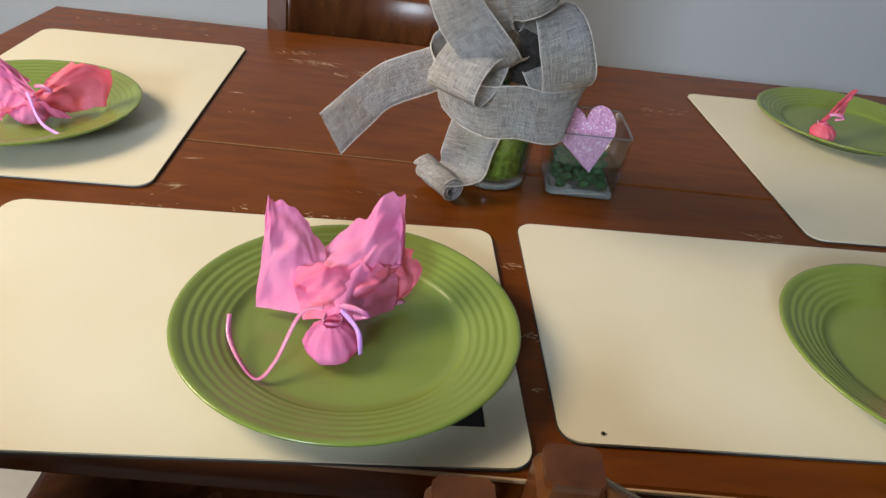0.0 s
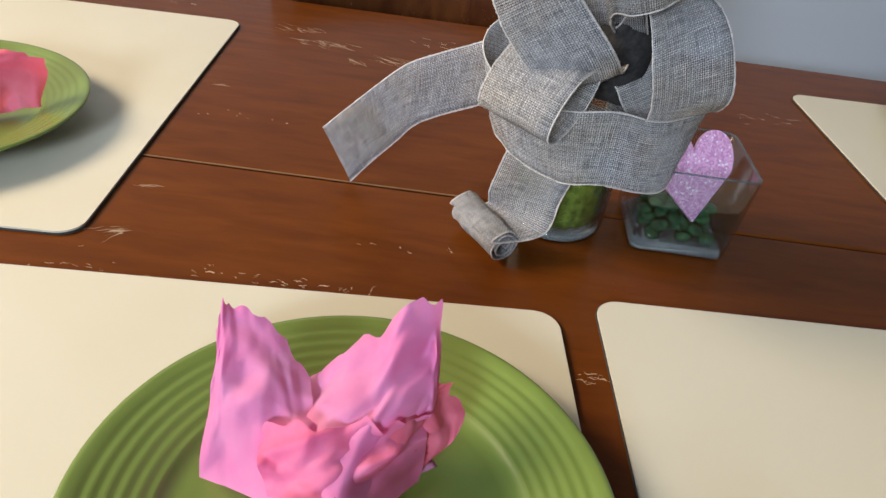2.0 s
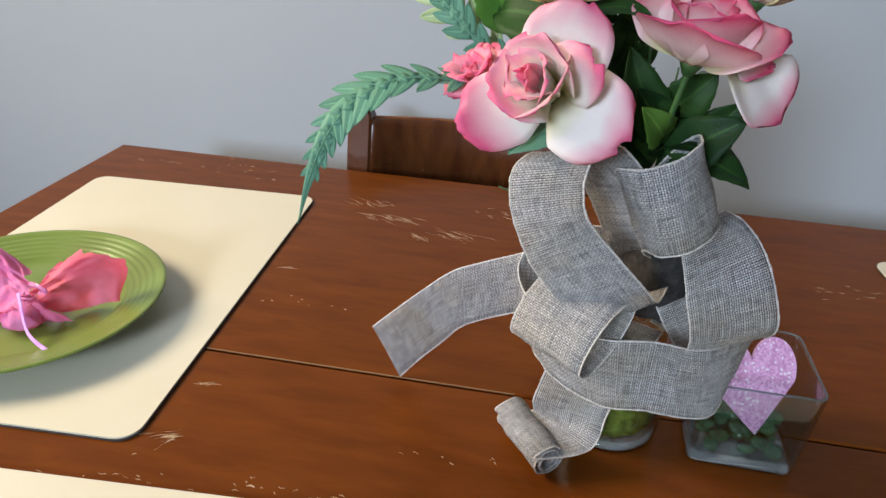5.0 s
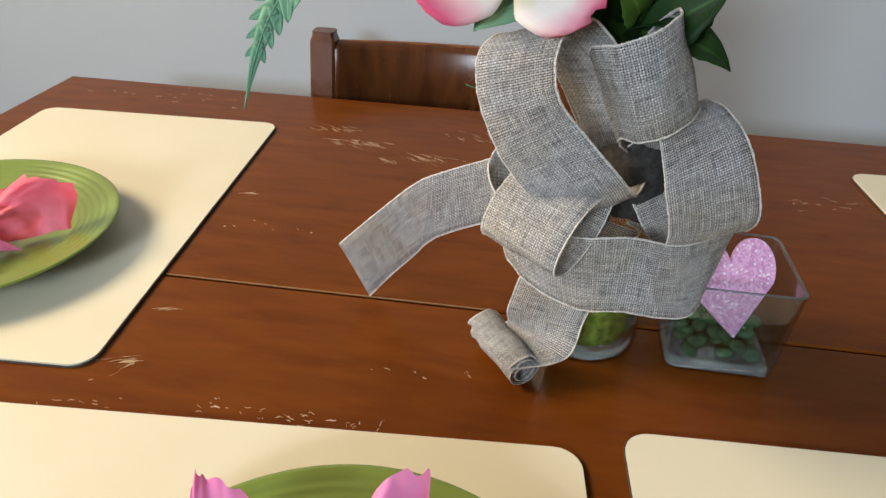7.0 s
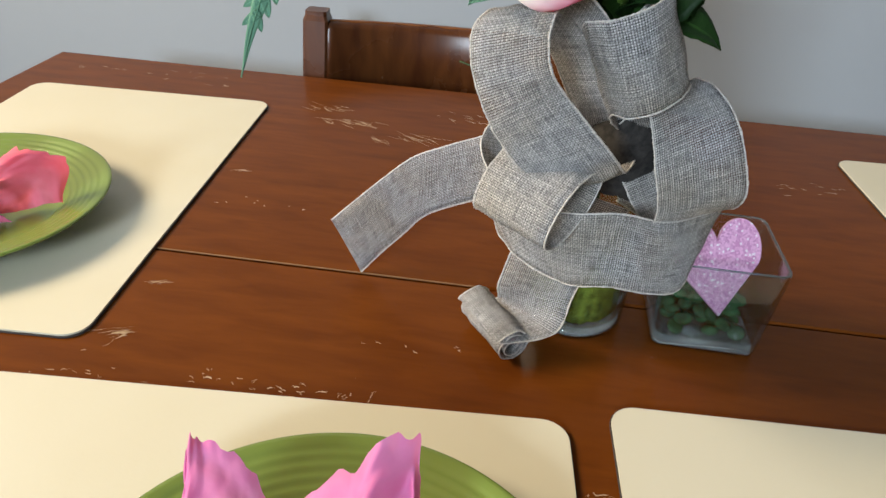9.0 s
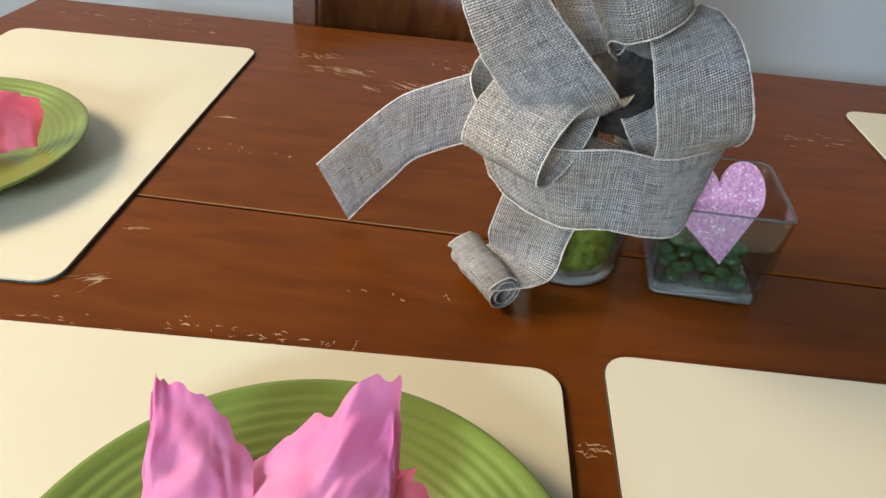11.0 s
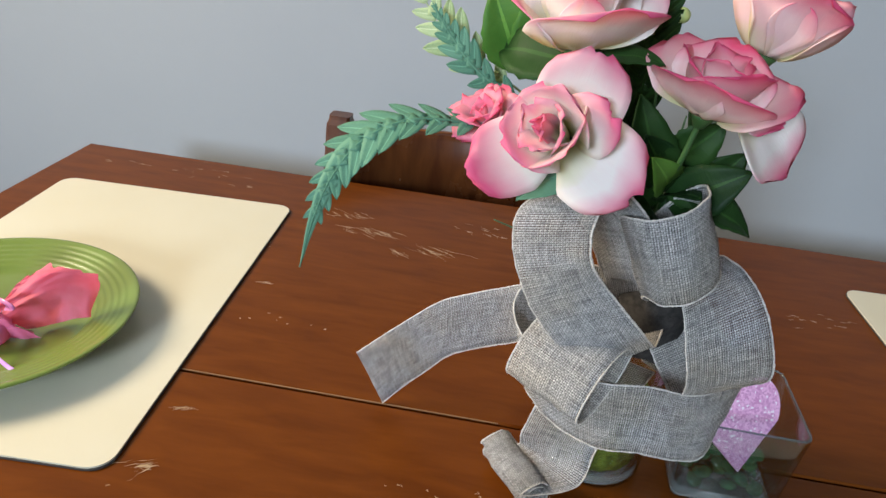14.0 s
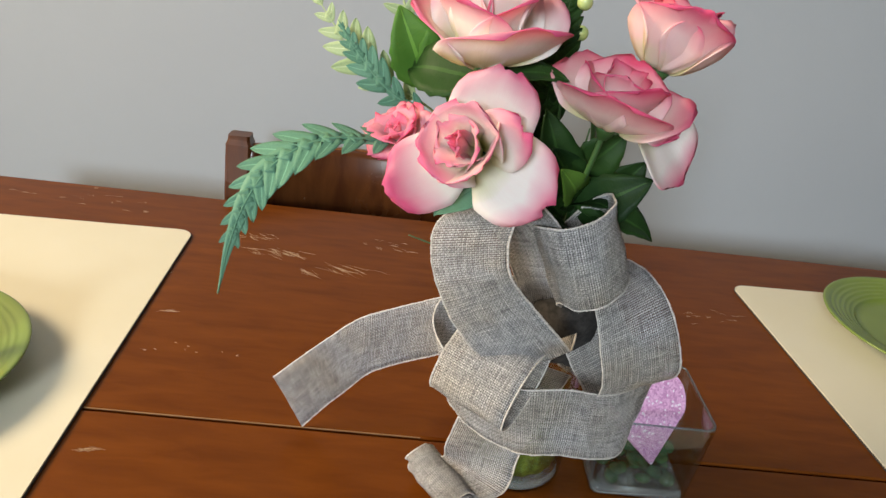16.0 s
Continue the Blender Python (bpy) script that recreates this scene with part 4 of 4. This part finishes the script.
for k in range(92):
    lvl = k // 23
    h = 0.028
    x, y, z = rnd.uniform(-h, h), rnd.uniform(-h if lvl < 2 else -0.016, h), 0.0142 + lvl * 0.0060
    if gem_mesh is None:
        g = bmesh.new()
        bmesh.ops.create_icosphere(g, subdivisions=2, radius=0.0066)
        for v in g.verts:
            v.co.z *= 0.62
            v.co += 0.0007 * noise.noise_vector(v.co * 300)
        gem = part("glass_gem", g, GEM, None)
        gem_mesh = gem.data
    else:
        gem = new("glass_gem", gem_mesh)
    gem.matrix_basis = pose(0.1115, 0.1180, TOP, 0, 0, VT) @ pose(x, y, z, rnd.uniform(-30, 30), rnd.uniform(-30, 30), rnd.uniform(0, 360))
    tagged(gem, "small dark green glass gem inside the square vase", "glass gem", "gems in the square vase")

heart = thing("heart_pick", (0.112, 0.092, TOP + 0.012), "pink glitter heart on a thin pick leaning inside the vase", "heart decoration")
hb = bmesh.new()
outline = [(0, 0)]
for k in range(17):
    t = radians(-28 + 193 * k / 16)
    outline.append((0.0160 + 0.0165 * math.cos(t), 0.0475 + 0.0225 * math.sin(t)))
outline.append((0, 0.0560))
outline += [(-x, y) for x, y in outline[-2:0:-1]]
f = hb.faces.new([hb.verts.new((x, -0.0016, z)) for x, z in outline])
ext = bmesh.ops.extrude_face_region(hb, geom=[f])
for v in ext["geom"]:
    if isinstance(v, bmesh.types.BMVert):
        v.co.y = 0.0016
hb.transform(pose(0.1150, 0.0890, 0.7790, 0, 0, 7) @ pose(0, 0, 0, -27, 0, 0) @ pose(0, 0, 0, 0, -4, 0))
part("glitter_heart", hb, GLITTER, heart, smooth=False)
part("pick_stick", tube([Vector((0.112, 0.116, 0.812)), Vector((0.113, 0.107, 0.790)), Vector((0.114, 0.102, 0.7635))], 0.0012, 6), WIRE, heart)


# ---------- flowers ----------
def petal_bm(L, W, tau0, tau1, lip, R, seed, ruffle=0.0021, r0=0.003):
    """One cupped petal: it rises along z and opens along +x."""
    n, c = 12, 10
    line, x, z = [], r0, 0.0
    for i in range(n + 1):
        t = i / n
        line.append((x, z))
        a = radians(tau0 + tau1 * t + lip * max(0, t - 0.5) ** 1.3 * 2.5)
        x, z = x + math.sin(a) * L / n, z + math.cos(a) * L / n
    grid, uvs = [], []
    for i, (x, z) in enumerate(line):
        t = i / n
        w = W * min(1, 0.30 + 1.25 * t ** 0.8) * math.sqrt(max(0.02, 1 - max(0, (t - 0.55) / 0.45) ** 3.4 * 0.90))
        row, uvr = [], []
        for j in range(c + 1):
            s = 2 * j / c - 1
            k = s * w
            rr = R * (1 + 0.8 * t)
            ang = k / rr
            wob = ruffle * (0.25 + t) * noise.noise(Vector((s * 2.2 + seed * 3.7, t * 2.4, seed)))
            droop = -0.10 * L * s * s * t
            row.append(Vector((x - rr * (1 - math.cos(ang)) + wob * 1.5, rr * math.sin(ang), z + droop + wob)))
            edge = 1.0 * t ** 1.75 + 0.12 * abs(s) ** 3.0 * t - 0.03 + 0.20 * noise.noise(Vector((seed * 1.7, 0.5, 0.3)))
            uvr.append((0.5 + 0.5 * s, edge))
        grid.append(row)
        uvs.append(uvr)
    return sheet(grid, uvs, 0.0005)


def bloom(name, at, axis, spin, layers, label, size=1.0, root=None, seed=0, mat=None, bend=None, leaves=(), core=None):
    """A silk rose: layers of (count, length, half width, start tilt, added tilt, lip, cup radius, first angle, foot radius)."""
    ob = thing("silk_rose", at, label, "artificial rose", "silk roses in the jar")
    q = Vector(axis).normalized().to_track_quat("Z", "Y").to_matrix().to_4x4()
    m0 = q @ Matrix.Rotation(radians(spin), 4, "Z") @ Matrix.Scale(size, 4)
    k = seed * 40
    for li, (count, L, W, t0, t1, lip, R, a0, foot) in enumerate(layers):
        for i in range(count):
            k += 1
            rnd = random.Random(k)
            bm = petal_bm(L * rnd.uniform(0.93, 1.06), W * rnd.uniform(0.94, 1.06), t0 + rnd.uniform(-5, 5), t1 + rnd.uniform(-6, 6), lip + rnd.uniform(-10, 10), R, k, r0=foot)
            bm.transform(m0 @ Matrix.Rotation(radians(a0 + 360 * i / count + rnd.uniform(-7, 7)), 4, "Z"))
            part("petal", bm, mat or (PETAL_PINK if li == 0 else PETAL), ob, local=True)
    if core:
        q = Vector(core[0]).normalized().to_track_quat("Z", "Y").to_matrix().to_4x4()
        m1 = q @ Matrix.Scale(size, 4)
        for count, L, W, t0, t1, lip, R, a0, foot in core[1]:
            for i in range(count):
                k += 1
                bm = petal_bm(L, W, t0, t1, lip, R, k, r0=foot)
                bm.transform(m1 @ Matrix.Rotation(radians(a0 + 360 * i / count), 4, "Z"))
                part("petal", bm, PETAL if W > 0.013 else PETAL_PINK, ob, local=True)
    cal = lathe([(0, -0.010), (0.003, -0.009), (0.0060, -0.003), (0.0072, 0.000), (0.004, -0.001), (0, -0.001)], 14)
    cal.transform(m0)
    part("calyx", cal, STEM, ob, local=True)
    base = Vector(at)
    ax = Vector(axis).normalized()
    root = Vector(root or (JX, JY - 0.005, 0.80))
    path = catmull([base - ax * 0.006 * size, base - ax * 0.03 * size + Vector((0, 0.006, -0.008))] + [Vector(b) for b in (bend or [])] + [Vector((0.016, 0.118, 0.935)), root], 8)
    part("stem", tube(path, 0.0016, 7), STEM, ob)
    for lf in leaves:
        leaf(ob, *lf)
    return ob


def leaf(parent, base, tip, width, hint, sag=0.15, mat=None, name="leaf"):
    base, tip = Vector(base), Vector(tip)
    d = tip - base
    L = d.length
    side = d.cross(Vector(hint)).normalized()
    nrm = side.cross(d).normalized()
    grid = []
    n, c = 12, 6
    sd = (base.x * 91 + tip.z * 57) % 7
    for i in range(n + 1):
        t = i / n
        w = width * (0.06 + math.sin(math.pi * min(1, t ** 0.75 * 1.0)) ** 0.85) * (1 if t < 0.98 else 0.3)
        mid = base + d * t + nrm * (-sag * L * (2 * t - 1) ** 2 + sag * L)
        row = []
        for j in range(c + 1):
            s = 2 * j / c - 1
            rag = 1 + 0.05 * math.sin(t * 34) * abs(s)
            row.append(mid + side * s * w * rag + nrm * (0.22 * w * abs(s) + 0.0016 * noise.noise(Vector((t * 4, s * 2, sd)))))
        grid.append(row)
    return part(name, sheet(grid, thick=0.0004), mat or LEAF, parent)


ROSE = [(3, 0.027, 0.013, -8, 4, 12, 0.009, 0, 0.001), (3, 0.033, 0.022, 14, -12, 24, 0.015, 30, 0.003), (3, 0.038, 0.030, 38, -26, 34, 0.022, 80, 0.005), (3, 0.043, 0.036, 62, -36, 30, 0.029, 25, 0.006)]
TALL = [(3, 0.042, 0.014, -6, 4, 12, 0.010, 0, 0.001), (3, 0.046, 0.024, 14, -12, 26, 0.017, 30, 0.003), (3, 0.047, 0.032, 36, -28, 36, 0.023, 80, 0.005), (3, 0.047, 0.037, 60, -38, 32, 0.030, 30, 0.006)]
CUP = [(3, 0.030, 0.012, -4, 4, 24, 0.009, 0, 0.001), (3, 0.037, 0.021, 14, -4, 46, 0.016, 20, 0.003), (3, 0.038, 0.028, 36, -24, 48, 0.021, 70, 0.005)]
BUD = [(3, 0.018, 0.008, 0, 6, 40, 0.008, 0, 0.001), (5, 0.022, 0.011, 16, 14, 50, 0.012, 20, 0.002), (5, 0.023, 0.012, 40, 20, 50, 0.016, 50, 0.003)]
OPEN = [(1, 0.052, 0.026, 50, 10, 8, 0.030, 84, 0.004), (1, 0.050, 0.028, 58, 12, 6, 0.030, -34, 0.005), (1, 0.053, 0.022, 68, 12, -10, 0.030, 204, 0.005), (1, 0.040, 0.019, 34, 12, 8, 0.020, 46, 0.004)]
HEART = [(3, 0.045, 0.026, 18, 4, 10, 0.018, 205, 0.004), (3, 0.043, 0.016, 8, 4, 16, 0.011, 140, 0.003), (2, 0.044, 0.009, -2, 4, 14, 0.006, 10, 0.001)]

bloom("a", (-0.062, 0.050, 1.074), (-0.05, -0.14, 1), 35, TALL, "large pale pink silk rose standing highest in the jar", 1.05, seed=1, bend=[(-0.02, 0.10, 1.02)],
      leaves=[((-0.055, 0.058, 1.066), (-0.018, 0.045, 1.070), 0.009, (0, -0.5, 1), 0.1), ((-0.060, 0.075, 1.060), (-0.098, 0.11, 1.056), 0.016, (0, -0.8, 0.4), 0.1)])
bloom("b", (-0.063, 0.028, 1.033), (-0.10, -1, 0.24), 0, OPEN, "wide open white silk rose with pink petal edges", 0.90, seed=2, mat=PETAL, core=((-0.44, -0.80, 0.38), HEART), bend=[(-0.03, 0.10, 1.00)],
      leaves=[((-0.050, 0.050, 1.012), (-0.082, 0.020, 1.000), 0.012, (0, -0.6, 0.8), 0.1, FERN)])
bloom("c", (0.005, 0.040, 1.051), (0.10, -0.22, 1), 70, ROSE, "deep pink edged silk rose leaning forward over the bow", 0.94, seed=3, mat=PETAL_ROSY, bend=[(0.012, 0.10, 1.00)],
      leaves=[((0.010, 0.075, 0.985), (0.044, 0.055, 1.018), 0.015, (0, -0.8, 0.5), 0.12), ((0.016, 0.078, 0.985), (0.058, 0.066, 0.975), 0.013, (0, -0.5, 0.9), 0.2),
              ((0.004, 0.07, 1.00), (-0.016, 0.035, 1.026), 0.010, (0, -1, 0.3), 0.1, LEAF_LIGHT), ((0.002, 0.075, 0.99), (-0.022, 0.065, 1.050), 0.014, (0, -1, 0.2), 0.1)])
bloom("d", (0.033, 0.062, 1.079), (0.25, -0.12, 1), 0, CUP, "cup-shaped pink silk rose on a tall stem", 1.13, seed=4, mat=PETAL_ROSY, bend=[(0.028, 0.118, 1.02)],
      leaves=[((0.020, 0.085, 0.985), (0.046, 0.075, 1.022), 0.014, (0, -1, 0.3), 0.1)])
bloom("e", (-0.099, 0.044, 1.030), (-0.45, -0.45, 0.8), 0, BUD, "small ruffled bright pink silk carnation", 0.95, seed=5, mat=PETAL_PINK, bend=[(-0.05, 0.10, 1.00)],
      leaves=[((-0.02, 0.10, 0.985), (-0.03, 0.075, 1.04), 0.014, (0, -1, 0.1), 0.1)])
# one low petal that hangs from the forward rose's own spray
bloom("f", (0.030, 0.052, 1.049), (0.62, -0.35, -0.40), -60, [(1, 0.039, 0.026, 10, 12, 10, 0.030, 0, 0.002), (1, 0.018, 0.010, 10, 12, 10, 0.014, 180, 0.002)], "single loose drooping silk rose petal on a short stem", 1.0, seed=6, mat=PETAL, bend=[(0.02, 0.10, 1.01)])


def sprig(label, path, leaves, mat, category="foliage", berries=()):
    ob = thing("leaf_sprig", path[0], label, category)
    part("stem", tube(catmull(path, 8), 0.0014, 6, lambda t: 1 - 0.6 * t), STEM, ob)
    for lf in leaves:
        leaf(ob, *lf, mat)
    for b in berries:
        g = bmesh.new()
        bmesh.ops.create_icosphere(g, subdivisions=3, radius=0.0044, matrix=Matrix.Translation(b))
        part("berry", g, BERRY, ob)
    return ob


R0 = (JX - 0.004, JY + 0.004, 0.80)
sprig("thin dark silk stem with pale green berries", [R0, (0.010, 0.125, 0.95), (-0.006, 0.098, 1.05), (-0.004, 0.098, 1.12)], [], LEAF, "foliage",
      [(-0.005, 0.090, 1.105), (-0.003, 0.094, 1.088)])
sprig("bare dark wire stem sticking out behind the bow", [R0, (0.0, 0.122, 0.895), (-0.030, 0.124, 0.922), (-0.060, 0.127, 0.931), (-0.0855, 0.130, 0.938)], [], LEAF)
sprig("dense dark green silk leaves above the bow", [R0, (0.012, 0.100, 0.94), (0.006, 0.078, 1.00), (0.006, 0.070, 1.04)],
      [((0.006, 0.080, 0.975), (-0.026, 0.050, 0.992), 0.014, (0, -0.6, 0.8), 0.12), ((0.008, 0.080, 0.985), (0.018, 0.046, 1.002), 0.012, (0, -0.6, 0.8), 0.12), ((0.006, 0.078, 0.995), (0.040, 0.068, 1.008), 0.014, (0, -0.8, 0.5), 0.12),
       ((0.006, 0.077, 1.0), (-0.016, 0.060, 1.030), 0.013, (0, -1, 0.2), 0.1), ((0.006, 0.074, 1.015), (0.026, 0.064, 1.040), 0.012, (0, -1, 0.2), 0.1), ((0.010, 0.08, 0.97), (0.034, 0.08, 0.992), 0.013, (0, -0.8, 0.5), 0.1),
       ((0.006, 0.08, 0.965), (-0.012, 0.055, 0.982), 0.012, (0, -0.6, 0.8), 0.1), ((0.004, 0.08, 0.98), (-0.034, 0.062, 1.012), 0.013, (0, -0.9, 0.3), 0.1)], LEAF)
sprig("broad olive-green silk leaves behind the roses", [R0, (0.0, 0.125, 0.95), (-0.05, 0.118, 1.02), (-0.090, 0.112, 1.06)],
      [((-0.085, 0.112, 1.045), (-0.106, 0.108, 1.090), 0.015, (0, -1, 0.1), 0.08), ((-0.078, 0.112, 1.04), (-0.080, 0.108, 1.095), 0.014, (0, -1, 0.1), 0.08), ((-0.060, 0.112, 1.025), (-0.062, 0.100, 1.075), 0.013, (0, -1, 0.1), 0.08)], LEAF_LIGHT)


def leaflet_mesh(name, mat):
    grid = []
    for i in range(9):
        t = i / 8
        w = 0.24 * (1.0 - 0.10 * t) * (1 - t ** 2.6) ** 0.7 + 0.004
        grid.append([Vector((t, s * w + 0.10 * t * t, 0.03 * abs(s) - 0.06 * t * t)) for s in (-1, -0.5, 0, 0.5, 1)])
    bm = sheet(grid, thick=0.012)
    me = bpy.data.meshes.new(name)
    bm.to_mesh(me)
    bm.free()
    for p in me.polygons:
        p.use_smooth = True
    me.materials.append(mat)
    return me


def frond(label, path, hint, length, pairs, mat, start=0.25, wide=1.0, stop=1.0, blade=0.0, spread=0.8):
    ob = thing("fern_frond", path[0], label, "fern", "fern fronds in the jar")
    pts = catmull(path, 14)
    part("stem", tube(pts, 0.0013, 6, lambda t: 1 - 0.75 * t), mat, ob)
    me = leaflet_mesh("leaflet", mat)
    inv = world_of(ob).inverted()
    n = len(pts) - 1
    for k in range(pairs):
        t = start + (stop - start) * k / (pairs - 1)
        i = min(n - 1, int(t * n))
        p = pts[i].lerp(pts[i + 1], t * n - i)
        d = (pts[i + 1] - pts[i]).normalized()
        side = d.cross(Vector(hint)).normalized()
        up = side.cross(d).normalized()
        u = (t - start) / (1 - start)
        size = length * (0.65 + 1.2 * u if u < 0.3 else 0.86 * (1 - (u - 0.3) / 0.7) ** 1.15 + 0.15)
        for s in (-1, 1):
            x = (side * s * (spread - 0.25 * u) + d * (0.60 + 0.15 * u)).normalized()
            z = (up - x * up.dot(x)).normalized()
            y = z.cross(x) * (1 if s > 0 else -1)
            m = Matrix((x, y * wide, z)).transposed().to_4x4()
            lf = new("leaflet", me)
            lf.parent = ob
            lf.matrix_basis = inv @ Matrix.Translation(p - x * 0.0012) @ m @ Matrix.Scale(size, 4)
    if blade:
        # the leaflets grow together into a slender pointed tip
        rows = []
        for i in range(int(start * n), n + 1):
            u = (i / n - start) / (1 - start)
            d = (pts[min(n, i + 1)] - pts[max(0, i - 1)]).normalized()
            side = d.cross(Vector(hint)).normalized()
            w = blade * (0.55 + 0.9 * u if u < 0.5 else max(0.03, 1.0 - ((u - 0.5) / 0.5) ** 0.9))
            rows.append([pts[i] + side * w * s - Vector((0, 0, 0.0006 * (1 - abs(s)))) for s in (-1, -0.5, 0, 0.5, 1)])
        part("frond_tip", sheet(rows, thick=0.0004), mat, ob)
    return ob


frond("blue-green silk fern frond arching forward over the table", [(JX - 0.01, JY, 0.82), (0.0, 0.115, 0.95), (-0.040, 0.085, 1.005), (-0.080, 0.055, 1.026), (-0.112, 0.035, 1.033), (-0.140, 0.024, 1.034), (-0.161, 0.014, 1.024), (-0.173, 0.003, 1.008), (-0.179, -0.009, 0.990), (-0.182, -0.022, 0.971)],
      (0.35, -0.35, 1), 0.0225, 10, FERN, 0.44, 1.0, 0.86, 0.0062)
frond("pale green silk fern frond behind the roses", [(JX - 0.012, JY + 0.006, 0.82), (-0.01, 0.13, 0.95), (-0.07, 0.125, 1.02), (-0.115, 0.120, 1.048), (-0.140, 0.125, 1.070), (-0.158, 0.132, 1.092)], (0, -1, 0.3), 0.023, 8, FERN_YELLOW, 0.5, 1.1, 1.0, 0.0, 1.0)
frond("teal silk fern frond behind the roses", [(JX - 0.012, JY + 0.002, 0.82), (-0.01, 0.125, 0.95), (-0.06, 0.115, 1.015), (-0.105, 0.105, 1.040), (-0.128, 0.108, 1.062), (-0.140, 0.112, 1.078)], (0, -1, 0.3), 0.018, 8, FERN, 0.52, 1.1, 0.95, 0.003)
frond("upright yellow-green silk fern frond behind the roses", [(JX - 0.008, JY + 0.008, 0.82), (0.0, 0.135, 0.95), (-0.06, 0.13, 1.03), (-0.098, 0.122, 1.080), (-0.108, 0.120, 1.115), (-0.112, 0.122, 1.16)], (0, -1, 0.1), 0.017, 9, FERN_YELLOW, 0.5, 0.95, 1.0, 0.0, 1.0)
frond("dark green silk frond with long leaflets behind the roses", [R0, (0.008, 0.122, 0.95), (-0.008, 0.112, 1.02), (-0.016, 0.092, 1.070), (-0.012, 0.092, 1.11), (-0.004, 0.095, 1.15)], (0, -1, 0.1), 0.024, 17, LEAF, 0.35, 1.1)
frond("broad dark green silk frond between the roses", [R0, (0.006, 0.115, 0.95), (-0.020, 0.098, 1.01), (-0.032, 0.092, 1.05), (-0.036, 0.092, 1.09)], (0, -1, 0.1), 0.022, 10, LEAF, 0.4, 1.2)
